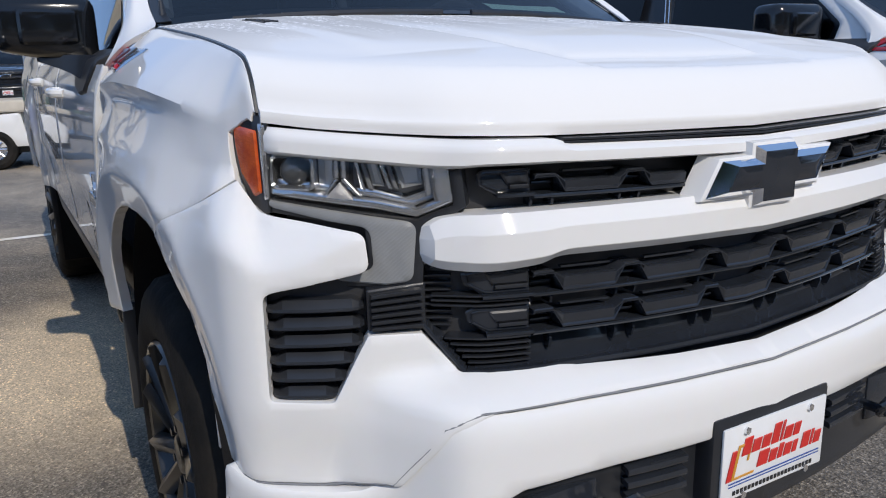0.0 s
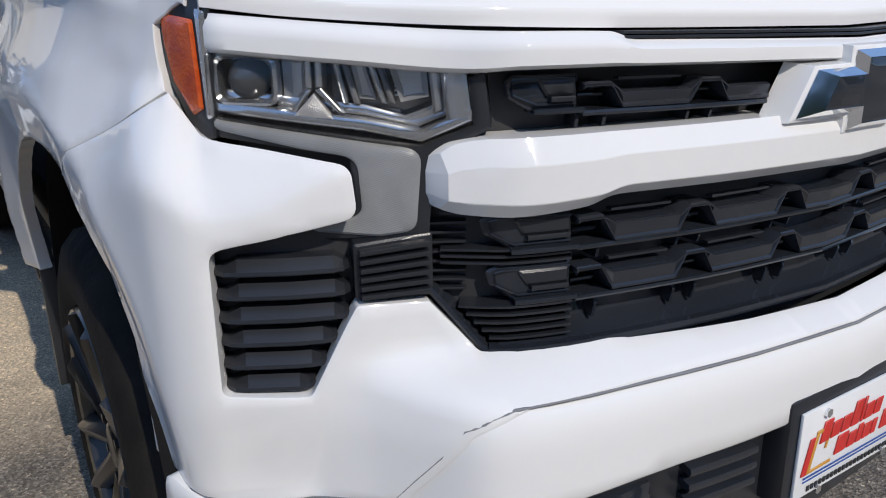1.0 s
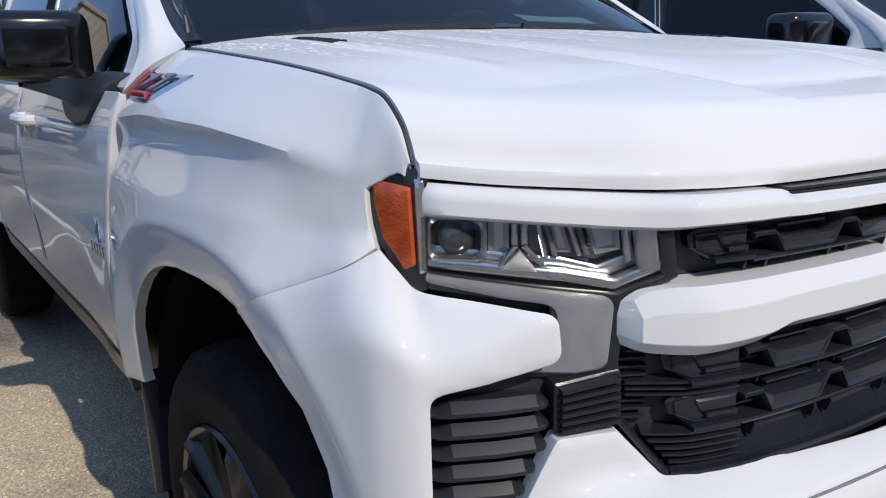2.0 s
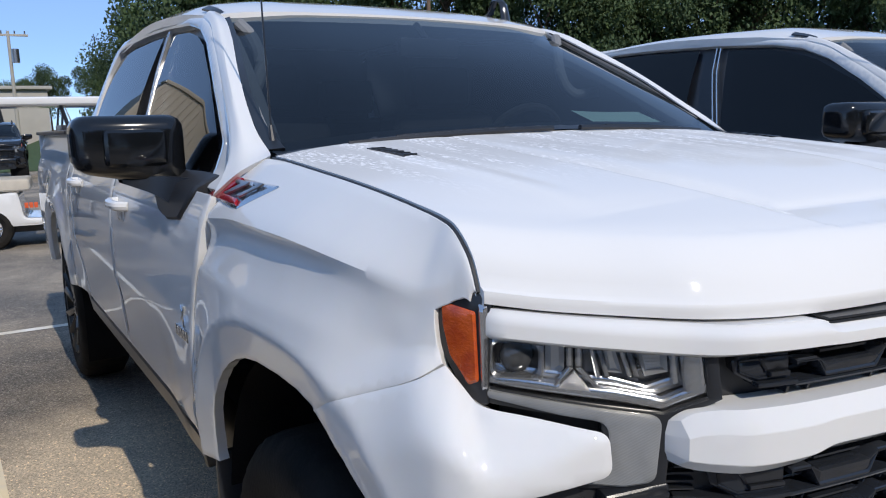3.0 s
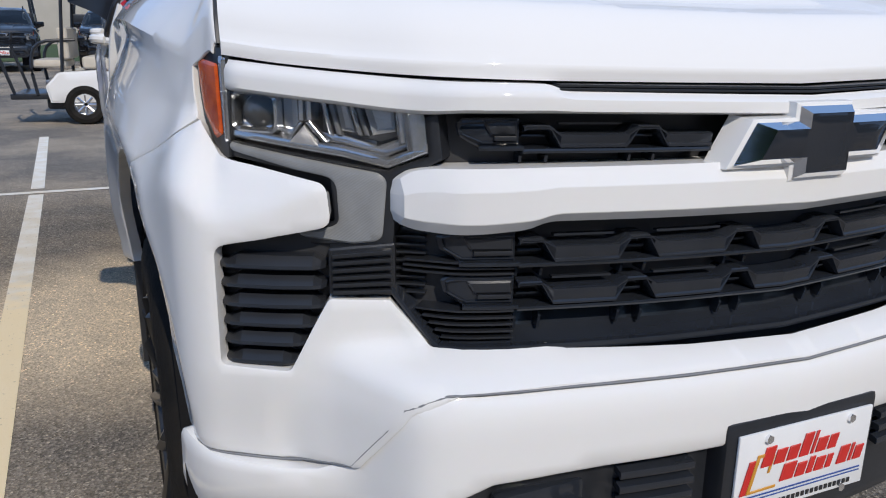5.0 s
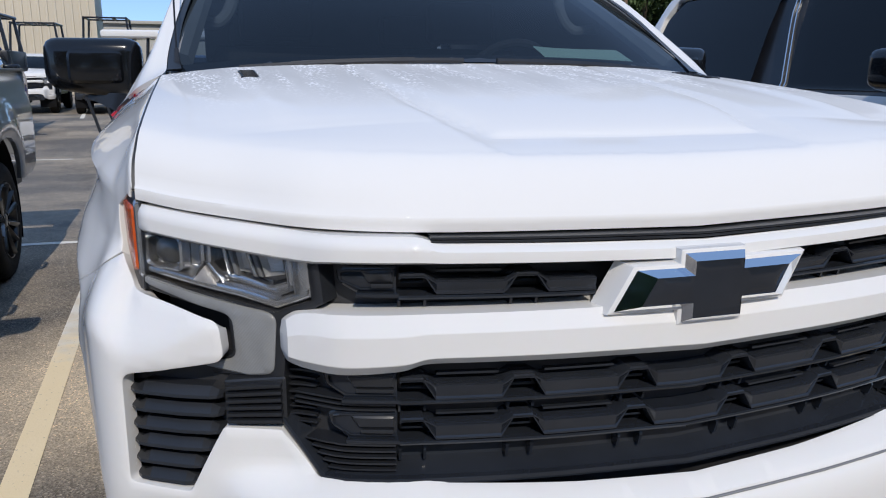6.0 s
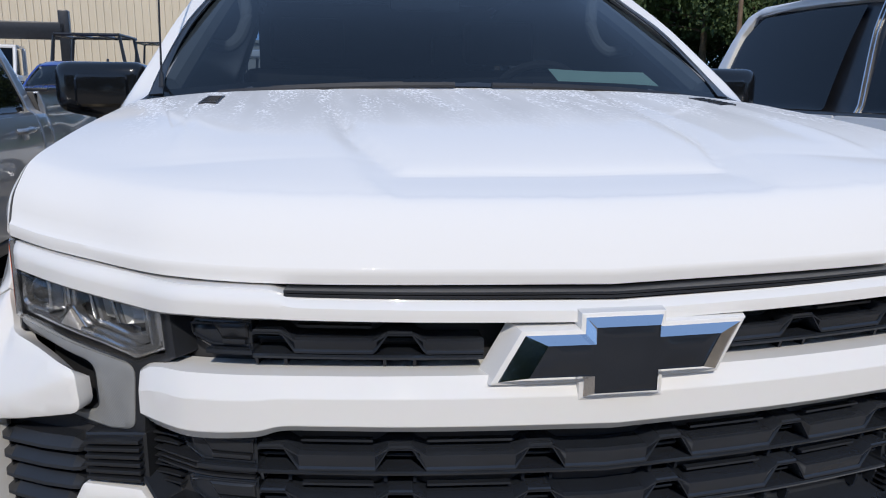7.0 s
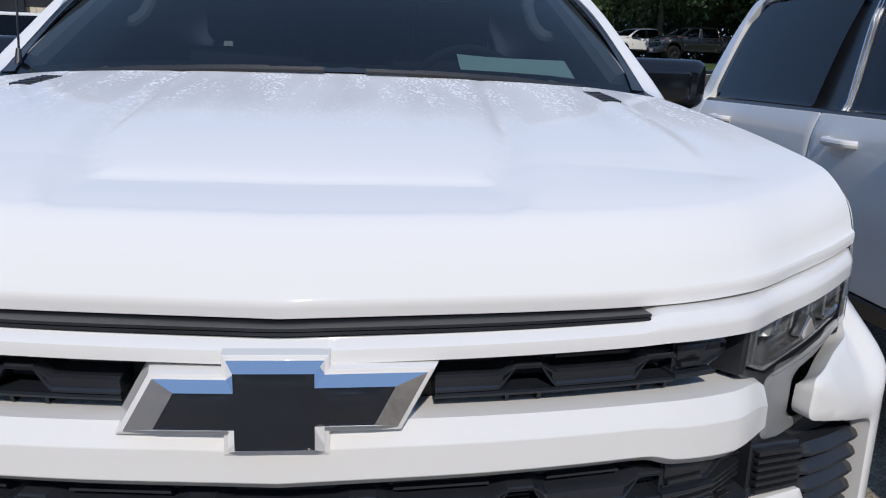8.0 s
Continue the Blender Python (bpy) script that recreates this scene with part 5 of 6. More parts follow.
    for sgn in (-1, 1):
        bm = bmesh.new()
        edge = [(0.926, 1.262, 1.306), (0.898, 1.266, 1.350), (0.852, 1.346, 1.436), (0.824, 1.450, 1.506), (0.785, 1.622, 1.612), (0.744, 1.802, 1.718), (0.716, 1.930, 1.782), (0.702, 2.045, 1.814)]
        inner = [(0.812, 1.178, 1.393), (0.802, 1.222, 1.405), (0.799, 1.290, 1.437), (0.786, 1.392, 1.497), (0.750, 1.572, 1.610), (0.696, 1.782, 1.720), (0.668, 1.920, 1.788), (0.654, 2.035, 1.828)]
        middle = [((a[0] + b[0]) / 2 + 0.007, (a[1] + b[1]) / 2 - 0.012, (a[2] + b[2]) / 2 + 0.009) for a, b in zip(edge, inner)]
        loft(bm, [[(sgn * x, y, z) for x, y, z in r] for r in (edge, middle, inner)], 44, 10, flip=sgn < 0, rim=0.02, back=(0, 0.7, -0.7))
        part("windscreen_pillar", bm, paint, truck, "white windscreen pillar")
    # windscreen, roof, rear wall, floor
    bm = bmesh.new()
    ws = [[(-0.80, 1.212, 1.396), (-0.5, 1.165, 1.418), (0, 1.15, 1.428), (0.5, 1.165, 1.418), (0.80, 1.212, 1.396)],
          [(-0.745, 1.60, 1.605), (-0.45, 1.545, 1.631), (0, 1.525, 1.638), (0.45, 1.545, 1.631), (0.745, 1.60, 1.605)],
          [(-0.668, 2.005, 1.810), (-0.40, 1.957, 1.825), (0, 1.938, 1.829), (0.40, 1.957, 1.825), (0.668, 2.005, 1.810)]]
    loft(bm, ws, 25, 14)
    w = part("windscreen", bm, SHIELD, truck, "clean windscreen with a dark tinted cabin behind")
    w.visible_shadow = False
    bm = bmesh.new()
    for sgn in (-1, 1):
        loft(bm, [[(sgn * 0.800, 1.225, 1.405), (sgn * 0.797, 1.292, 1.437), (sgn * 0.784, 1.395, 1.497), (sgn * 0.748, 1.578, 1.608), (sgn * 0.694, 1.79, 1.718), (sgn * 0.660, 1.955, 1.800)], [(sgn * 0.764, 1.212, 1.408), (sgn * 0.770, 1.300, 1.452), (sgn * 0.762, 1.405, 1.510), (sgn * 0.729, 1.575, 1.613), (sgn * 0.678, 1.785, 1.722), (sgn * 0.646, 1.95, 1.804)]], 20, 3, flip=sgn < 0, rim=0.004, back=(0, 0.6, -0.8))
    loft(bm, [[(-0.79, 1.208, 1.394), (-0.5, 1.167, 1.420), (0, 1.152, 1.430), (0.5, 1.167, 1.420), (0.79, 1.208, 1.394)], [(-0.78, 1.245, 1.415), (-0.49, 1.205, 1.440), (0, 1.19, 1.450), (0.49, 1.205, 1.440), (0.78, 1.245, 1.415)]], 20, 3)
    part("windscreen_edge", bm, SATIN, truck, "black windscreen border")
    bm = bmesh.new()
    rf = []
    for shape in (((1.928, 1.832), (1.945, 1.829), (1.975, 1.821), (0.684, 2.005, 1.810)), ((2.085, 1.878), (2.09, 1.874), (2.105, 1.858), (0.694, 2.13, 1.829)), ((2.33, 1.920), (2.33, 1.915), (2.34, 1.892), (0.697, 2.36, 1.858)), ((3.0, 1.938), (3.0, 1.933), (3.0, 1.915), (0.684, 3.0, 1.893)), ((3.72, 1.905), (3.71, 1.900), (3.70, 1.885), (0.676, 3.66, 1.868))):
        mid, at4, at6, tip = shape
        half = [tip, (0.62, *at6), (0.40, *at4)]
        rf.append([(-x, y, z) for x, y, z in half] + [(0.0, *mid)] + half[::-1])
    loft(bm, rf, 29, 24, rim=0.03, back=(0, 0, -1))
    part("roof", bm, paint, truck, "white cab roof")
    for sgn in (-1, 1):
        bm = bmesh.new()
        loft(bm, [[(sgn * 0.642, 2.002, 1.822), (sgn * 0.650, 2.06, 1.845), (sgn * 0.656, 2.13, 1.862)], [(sgn * 0.670, 2.010, 1.818), (sgn * 0.678, 2.06, 1.836), (sgn * 0.682, 2.13, 1.850)]], 8, 3, flip=sgn > 0, rim=0.006, back=(0, 0, -1))
        part("roof_ditch_strip", bm, SATIN, truck, "short black strip beside the roof")
    for nm, a, b in (("cab_rear_wall", (-0.67, 3.64, 1.30), (0.67, 3.68, 1.885)), ("bed_front_wall", (-0.90, 3.90, 0.70), (0.90, 3.96, 1.45)), ("floor_pan", (-0.85, 1.45, 0.55), (0.85, 5.55, 0.72)), ("front_subframe", (-0.55, 0.16, 0.45), (0.55, 1.45, 0.60)), ("engine_cover", (-0.45, 0.30, 0.60), (0.45, 1.10, 1.12))):
        bm = bmesh.new()
        box(bm, a, b, 0.01)
        part(nm, bm, DARK, truck)
    bm = bmesh.new()
    box(bm, (-0.93, 5.58, 0.78), (0.93, 5.64, 1.46), 0.02)
    part("tailgate", bm, paint, truck, "white tailgate")
    # cabin: dash, seats, wheel, pillars
    bm = bmesh.new()
    loft(bm, [[(-0.76, 1.24, 1.405), (0, 1.20, 1.432), (0.76, 1.24, 1.405)], [(-0.76, 1.50, 1.40), (0, 1.50, 1.435), (0.76, 1.50, 1.40)], [(-0.76, 1.75, 1.30), (0, 1.75, 1.33), (0.76, 1.75, 1.30)], [(-0.76, 1.78, 0.95), (0, 1.80, 0.95), (0.76, 1.78, 0.95)]], 15, 12)
    part("dashboard", bm, SEAT, truck, "black dashboard")
    for x in (-0.40, 0.40):
        for y in (2.35, 3.30):
            bm = bmesh.new()
            box(bm, (x - 0.26, y - 0.02, 0.95), (x + 0.26, y + 0.16, 1.50), 0.06, segments=3)
            box(bm, (x - 0.15, y + 0.02, 1.52), (x + 0.15, y + 0.12, 1.70), 0.04, segments=3)
            box(bm, (x - 0.26, y - 0.5, 0.80), (x + 0.26, y + 0.1, 0.98), 0.06, segments=3)
            part("seat", bm, SEAT, truck, "black cabin seat with headrest")
    bm = bmesh.new()
    m = Matrix.Translation((0.40, 1.83, 1.34)) @ Matrix.Rotation(radians(-65), 4, "X")
    ring_pts = [m @ Vector((0.185 * math.cos(a), 0.185 * math.sin(a), 0)) for a in np.linspace(0, 2 * math.pi, 33)]
    tube(bm, ring_pts, 0.015, 8)
    box(bm, (-0.18, -0.02, -0.012), (0.18, 0.02, 0.012), 0.008, m)
    box(bm, (-0.06, -0.06, -0.02), (0.06, 0.06, 0.02), 0.015, m)
    part("steering_wheel", bm, SEAT, truck, "black steering wheel")
    for sgn in (-1, 1):
        bm = bmesh.new()
        tube(bm, spline([(sgn * 0.77, 1.32, 1.42), (sgn * 0.70, 1.70, 1.62), (sgn * 0.645, 2.02, 1.77)], 10), 0.035, 8)
        part("pillar_trim", bm, TRIM, truck, "light grey pillar trim")
        bm = bmesh.new()
        tube(bm, spline([(sgn * 0.715, 1.74, 1.562), (sgn * 0.66, 1.80, 1.553), (sgn * 0.615, 1.82, 1.590), (sgn * 0.595, 1.83, 1.655), (sgn * 0.610, 1.86, 1.730), (sgn * 0.635, 1.90, 1.775)], 18), 0.021, 10)
        part("grab_handle", bm, TRIM, truck, "grey grab handle")
    bm = bmesh.new()
    box(bm, (-0.12, 1.80, 1.68), (0.12, 1.83, 1.745), 0.012)
    rod(bm, (0, 1.83, 1.74), (0, 1.90, 1.80), 0.012)
    part("rear_view_mirror", bm, SATIN, truck, "black interior mirror")
    # wipers
    for x0, x1, dz in ((-0.62, -0.02, 0.0), (0.08, 0.62, 0.0)):
        bm = bmesh.new()
        pts = [(x, 1.125 + 0.045 * (abs(x) / 0.7) ** 2 + 0.01, 1.434 - 0.022 * (abs(x) / 0.6) ** 2) for x in np.linspace(x0, x1, 10)]
        tube(bm, pts, 0.008, 6)
        tube(bm, [(p[0], p[1] + 0.02, p[2] + 0.004) for p in pts[2:8]], 0.006, 6)
        part("wiper", bm, SATIN, truck, "black wiper")
    for sgn in (-1, 1):
        bm = bmesh.new()
        rows = []
        for y in (0.88, 0.96, 1.05):
            rows.append([(sgn * (0.592 + d), y, hood_top(0.592 + d, y) + 0.0015) for d in (0.0, 0.02, 0.04)])
        loft(bm, rows, 5, 9, flip=sgn < 0, rim=0.012, back=(0, 0, -1))
        for k in range(6):
            y = 0.892 + 0.028 * k
            box(bm, (sgn * 0.612 - 0.016, y - 0.006, hood_top(0.612, y) - 0.002), (sgn * 0.612 + 0.016, y + 0.006, hood_top(0.612, y) + 0.0035), 0.001)
        part("hood_louvre", bm, SATIN, truck, "black plastic hood louvre")
    bm = bmesh.new()
    rod(bm, (-0.775, 1.255, 1.40), (-0.775, 1.27, 1.46), 0.012, 10, 0.006)
    rod(bm, (-0.775, 1.27, 1.45), (-0.765, 1.33, 2.15), 0.0028, 6, 0.0018)
    part("mast_antenna", bm, SATIN, truck, "thin black mast antenna")
    bm = bmesh.new()
    loft(bm, [[(0.585, 2.19, 1.872), (0.590, 2.215, 1.955), (0.592, 2.27, 1.968), (0.592, 2.31, 1.915), (0.585, 2.44, 1.905), (0.59, 2.47, 1.885)], [(0.61, 2.175, 1.872), (0.61, 2.21, 1.965), (0.61, 2.275, 1.978), (0.61, 2.32, 1.922), (0.61, 2.45, 1.912), (0.61, 2.48, 1.885)], [(0.635, 2.19, 1.872), (0.630, 2.215, 1.955), (0.628, 2.27, 1.968), (0.628, 2.31, 1.915), (0.635, 2.44, 1.905), (0.63, 2.47, 1.885)]], 16, 6)
    part("roof_fin", bm, GLOSSBLACK, truck, "black roof antenna fin")


GLASSDARK = TINT


def build_truck(paint, hood_paint, label, rim_mat=RIMBLACK):
    truck = thing("pickup_truck", label, "pickup truck", "parked pickup trucks")
    build_front(truck, paint, hood_paint)
    build_grille(truck)
    for sgn in (-1, 1):
        build_headlight(truck, sgn)
    build_cab(truck, paint)
    for y in (AXLE_F + 0.02, AXLE_R):
        for x in (-0.945, 0.945):
            build_wheel(truck, y, x, rim_mat)
    return truck


truck = build_truck(WHITE, HOODW, "clean white crew-cab pickup with black trim parked on asphalt")


def build_plate(truck):
    """Dealer plate on its black bracket: the lettering is drawn as plain bars."""
    bm = bmesh.new()
    box(bm, (-0.166, -0.040, 0.495), (0.160, 0.02, 0.670), 0.012)
    bracket = part("plate_bracket", bm, SATIN, truck, "black plastic plate bracket")
    bm = bmesh.new()
    box(bm, (-0.146, -0.046, 0.504), (0.144, -0.0405, 0.649), 0.0025)
    plate = part("dealer_plate", bm, PLATEW, truck, "white dealer plate with red and gold bars")
    y = -0.0472

    def bars(nm, items, mat, up=0.0, lean=0.0):
        for x0, z0, x1, z1 in items:
            bm = bmesh.new()
            box(bm, (x0, y - 0.0008 - up, z0), (x1, y + 0.0008, z1), 0.0006, None, 1)
            for v in bm.verts:
                v.co.x += lean * (v.co.z - 0.56)
                v.co.z += 0.06 * lean * v.co.x
            part(nm, bm, mat, plate)

    bars("red_bar", [(-0.133, 0.546, -0.121, 0.604), (-0.105, 0.588, -0.083, 0.622), (-0.078, 0.588, -0.056, 0.613), (-0.051, 0.588, -0.029, 0.613), (-0.024, 0.588, -0.004, 0.628), (0.001, 0.588, 0.007, 0.628), (0.012, 0.588, 0.034, 0.613), (0.039, 0.588, 0.057, 0.613),
                     (-0.052, 0.553, -0.024, 0.583), (-0.019, 0.553, 0.001, 0.577), (0.006, 0.553, 0.018, 0.582), (0.023, 0.553, 0.043, 0.577), (0.048, 0.553, 0.060, 0.577), (0.074, 0.553, 0.096, 0.585), (0.101, 0.553, 0.107, 0.585), (0.112, 0.553, 0.130, 0.578)], PLATERED, 0.0006, 0.25)
    bars("gold_bar", [(-0.119, 0.545, -0.112, 0.606), (-0.119, 0.606, -0.083, 0.612), (-0.112, 0.545, -0.058, 0.550), (-0.086, 0.575, -0.081, 0.606)], PLATEGOLD, 0.0, 0.25)
    bars("blue_bar", [(-0.128, 0.536, 0.132, 0.539), (-0.128, 0.530, 0.132, 0.5325)], PLATEBLUE)
    bars("ink_bar", [(-0.115 + 0.0105 * k, 0.512, -0.108 + 0.0105 * k, 0.521) for k in range(22)], INK)
    for x, z in ((-0.088, 0.636), (0.092, 0.636), (-0.088, 0.507), (0.092, 0.507)):
        bm = bmesh.new()
        rod(bm, (x, y - 0.004, z), (x, y + 0.002, z), 0.0075, 6)
        part("plate_screw", bm, CHROME, plate)


build_plate(truck)

# ---- ground ----


def asphalt():
    m = bpy.data.materials.new("asphalt")
    m.use_nodes = True
    nt = m.node_tree
    b = nt.nodes["Principled BSDF"]
    b.inputs["Roughness"].default_value = 0.9
    tc = nt.nodes.new("ShaderNodeTexCoord")

    def noise_tex(scale, detail=5.0, rough=0.6):
        n = nt.nodes.new("ShaderNodeTexNoise")
        n.inputs["Scale"].default_value, n.inputs["Detail"].default_value, n.inputs["Roughness"].default_value = scale, detail, rough
        nt.links.new(tc.outputs["Object"], n.inputs["Vector"])
        return n

    def ramp(src, stops):
        r = nt.nodes.new("ShaderNodeValToRGB")
        r.color_ramp.elements[0].position, r.color_ramp.elements[0].color = stops[0][0], (*stops[0][1], 1)
        r.color_ramp.elements[1].position, r.color_ramp.elements[1].color = stops[-1][0], (*stops[-1][1], 1)
        for p, c in stops[1:-1]:
            e = r.color_ramp.elements.new(p)
            e.color = (*c, 1)
        nt.links.new(src, r.inputs["Fac"])
        return r

    big, mid = noise_tex(0.45, 6, 0.62), noise_tex(7.0, 6)
    vor = nt.nodes.new("ShaderNodeTexVoronoi")
    vor.inputs["Scale"].default_value = 125.0
    nt.links.new(tc.outputs["Object"], vor.inputs["Vector"])
    stone = ramp(vor.outputs["Color"], [(0.15, (0.090, 0.081, 0.072)), (0.5, (0.175, 0.157, 0.136)), (0.75, (0.25, 0.222, 0.188)), (1.0, (0.46, 0.41, 0.345))])
    dust = ramp(big.outputs["Fac"], [(0.42, (0, 0, 0)), (0.66, (0.6, 0.6, 0.6))])
    fine = ramp(mid.outputs["Fac"], [(0.3, (0.66, 0.66, 0.66)), (0.7, (1.0, 1.0, 1.0))])
    near = nt.nodes.new("ShaderNodeVectorMath")
    near.operation = "DISTANCE"
    near.inputs[1].default_value = (-0.88, 2.85, 0.0)
    nt.links.new(tc.outputs["Object"], near.inputs[0])
    spill = nt.nodes.new("ShaderNodeMapRange")
    spill.inputs["From Min"].default_value, spill.inputs["From Max"].default_value = 1.25, 0.55
    nt.links.new(near.outputs["Value"], spill.inputs["Value"])
    mul = nt.nodes.new("ShaderNodeMath")
    mul.operation = "MULTIPLY"
    nt.links.new(dust.outputs["Color"], mul.inputs[0])
    nt.links.new(fine.outputs["Color"], mul.inputs[1])
    mix = nt.nodes.new("ShaderNodeMix")
    mix.data_type = "RGBA"
    mix.inputs["B"].default_value = (0.74, 0.60, 0.43, 1)
    both = nt.nodes.new("ShaderNodeMath")
    both.operation, both.use_clamp = "MULTIPLY_ADD", True
    nt.links.new(spill.outputs["Result"], both.inputs[0])
    nt.links.new(fine.outputs["Color"], both.inputs[1])
    nt.links.new(mul.outputs[0], both.inputs[2])
    nt.links.new(both.outputs[0], mix.inputs["Factor"])
    nt.links.new(stone.outputs["Color"], mix.inputs["A"])
    vor2 = nt.nodes.new("ShaderNodeTexVoronoi")
    vor2.inputs["Scale"].default_value = 150.0
    nt.links.new(tc.outputs["Object"], vor2.inputs["Vector"])
    speck = ramp(vor2.outputs["Color"], [(0.1, (0.56, 0.56, 0.56)), (0.5, (0.90, 0.90, 0.90)), (0.8, (1.12, 1.12, 1.12)), (0.97, (1.9, 1.85, 1.75))])
    grain = nt.nodes.new("ShaderNodeMix")
    grain.data_type, grain.blend_type, grain.clamp_result = "RGBA", "MULTIPLY", False
    grain.inputs["Factor"].default_value = 1.0
    nt.links.new(mix.outputs["Result"], grain.inputs["A"])
    nt.links.new(speck.outputs["Color"], grain.inputs["B"])
    nt.links.new(grain.outputs["Result"], b.inputs["Base Color"])
    bump = nt.nodes.new("ShaderNodeBump")
    bump.inputs["Strength"].default_value, bump.inputs["Distance"].default_value = 0.7, 0.006
    nt.links.new(vor.outputs["Distance"], bump.inputs["Height"])
    nt.links.new(bump.outputs["Normal"], b.inputs["Normal"])
    return m


ASPHALT = asphalt()


def line_paint():
    """White road paint, worn through in flecks, tan with dust towards the lane."""
    m = material("worn_line_paint", (0.88, 0.85, 0.78), 0.8, vary=0.25, scale=6.0, second=(0.80, 0.72, 0.58), fine=0.12, bump=0.3, bump_scale=120)
    nt = m.node_tree
    b = nt.nodes["Principled BSDF"]
    paint = b.inputs["Base Color"].links[0].from_socket
    tc, split = nt.nodes.new("ShaderNodeTexCoord"), nt.nodes.new("ShaderNodeSeparateXYZ")
    nt.links.new(tc.outputs["Object"], split.inputs[0])
    wave, fleck = nt.nodes.new("ShaderNodeTexNoise"), nt.nodes.new("ShaderNodeTexNoise")
    wave.inputs["Scale"].default_value, wave.inputs["Detail"].default_value = 9.0, 5.0
    fleck.inputs["Scale"].default_value, fleck.inputs["Detail"].default_value, fleck.inputs["Roughness"].default_value = 55.0, 5.0, 0.65
    for n in (wave, fleck):
        nt.links.new(tc.outputs["Object"], n.inputs["Vector"])
    shift = nt.nodes.new("ShaderNodeMath")
    shift.operation = "MULTIPLY_ADD"
    shift.inputs[1].default_value = 1.4
    nt.links.new(wave.outputs["Fac"], shift.inputs[0])
    nt.links.new(split.outputs["Y"], shift.inputs[2])
    dusty, worn = nt.nodes.new("ShaderNodeMapRange"), nt.nodes.new("ShaderNodeMapRange")
    dusty.inputs["From Min"].default_value, dusty.inputs["From Max"].default_value, dusty.inputs["To Max"].default_value = DUST_EDGE + 1.0, DUST_EDGE + 0.4, 0.9
    nt.links.new(shift.outputs[0], dusty.inputs["Value"])
    worn.inputs["From Min"].default_value, worn.inputs["From Max"].default_value, worn.inputs["To Max"].default_value = 0.62, 0.72, 0.7
    nt.links.new(fleck.outputs["Fac"], worn.inputs["Value"])
    last = paint
    for factor, colour in ((dusty, (0.95, 0.78, 0.50, 1)), (worn, (0.20, 0.175, 0.145, 1))):
        mix = nt.nodes.new("ShaderNodeMix")
        mix.data_type = "RGBA"
        mix.inputs["B"].default_value = colour
        nt.links.new(factor.outputs["Result"], mix.inputs["Factor"])
        nt.links.new(last, mix.inputs["A"])
        last = mix.outputs["Result"]
    nt.links.new(last, b.inputs["Base Color"])
    return m


DUST_EDGE = 3.3
LINE = line_paint()
GRASS = material("mown_grass", (0.075, 0.13, 0.03), 0.95, vary=0.4, scale=3.0, fine=0.5, bump=0.8, bump_scale=30)
SIDING = material("beige_metal_siding", (0.62, 0.55, 0.43), 0.5, vary=0.06, scale=0.6, fine=0.05)
PALEWALL = material("pale_wall", (0.42, 0.40, 0.36), 0.7, vary=0.08, scale=0.8)
BARK = material("bark", (0.10, 0.075, 0.05), 0.95, vary=0.4, scale=6, bump=0.8, bump_scale=20)
LEAF = material("leaves", (0.060, 0.100, 0.030), 0.7, vary=0.5, scale=0.35, second=(0.030, 0.056, 0.020))
LEAF.node_tree.nodes["Principled BSDF"].inputs["Transmission Weight"].default_value = 0.0
WOODPOLE = material("weathered_pole", (0.22, 0.15, 0.10), 0.9, vary=0.3, scale=4, fine=0.3)
BLUE = material("blue_paint", (0.015, 0.05, 0.30), 0.3, coat=1.0, vary=0.05, scale=2)
CHARCOAL = material("dark_blue_grey_paint", (0.02, 0.026, 0.036), 0.3, coat=1.0, vary=0.1, scale=2)
BLACKPAINT = material("black_paint", (0.008, 0.008, 0.009), 0.25, coat=1.0, vary=0.1, scale=2)
CANVAS = material("cream_vinyl", (0.55, 0.50, 0.42), 0.6, vary=0.1, scale=8)
ORANGE = material("orange_print", (0.65, 0.10, 0.03), 0.5)

bm = bmesh.new()


def land(x, y):
    """The ground's height: level, with a bank that rises behind the lot."""
    return 2.1 * smooth01(31, 45, y) * smooth01(1, 9, x)


grid_sheet(bm, lambda x, y: Vector((x, y, land(x, y))), (-600, -60, -10, 1, 2, 3, 4, 5, 6, 7, 8, 9, 20, 40, 90, 600), (-600, -60, 0, 12, 31, 33, 35, 37, 39, 41, 43, 45, 60, 100, 600), 0)
ground = part("ground", bm, ASPHALT)
tagged(ground, "grey asphalt car park with tan dust stains", "ground", kind="structure")


def paint_line(a, b, width):
    """A strip of road paint on the ground from a to b."""
    a, b = Vector((*a, 0)), Vector((*b, 0))
    bm = bmesh.new()
    d = (b - a).normalized()
    n = Vector((-d.y, d.x, 0)) * width / 2
    k = max(2, int((b - a).length / 0.4))
    rows = [[a + (b - a) * t / k + n * s + Vector((0, 0, 0.004)) for s in (-1, 1)] for t in range(k + 1)]
    g = [[bm.verts.new(p) for p in r] for r in rows]
    for p, q in zip(g[:-1], g[1:]):
        bm.faces.new((p[0], p[1], q[1], q[0]))
    line = part("parking_line", bm, LINE)
    return tagged(line, "worn white parking bay line on asphalt", "line", kind="structure")


for x in (-7.4, -4.45, -1.44, 1.52, 4.55, 7.5):
    paint_line((x + 0.095, -0.4), (x - 0.09, 5.84), 0.105)
    paint_line((x - 0.095, 6.10), (x - 0.225, 9.6), 0.10)
paint_line((-12.0, 6.02), (10.0, 5.86), 0.09)
for x in (-13, -10, -7, -4, -1, 2, 5):
    paint_line((x, 24.0), (x - 0.6, 30.0), 0.12)
paint_line((-16, 12.7), (-2.7, 12.6), 0.10)

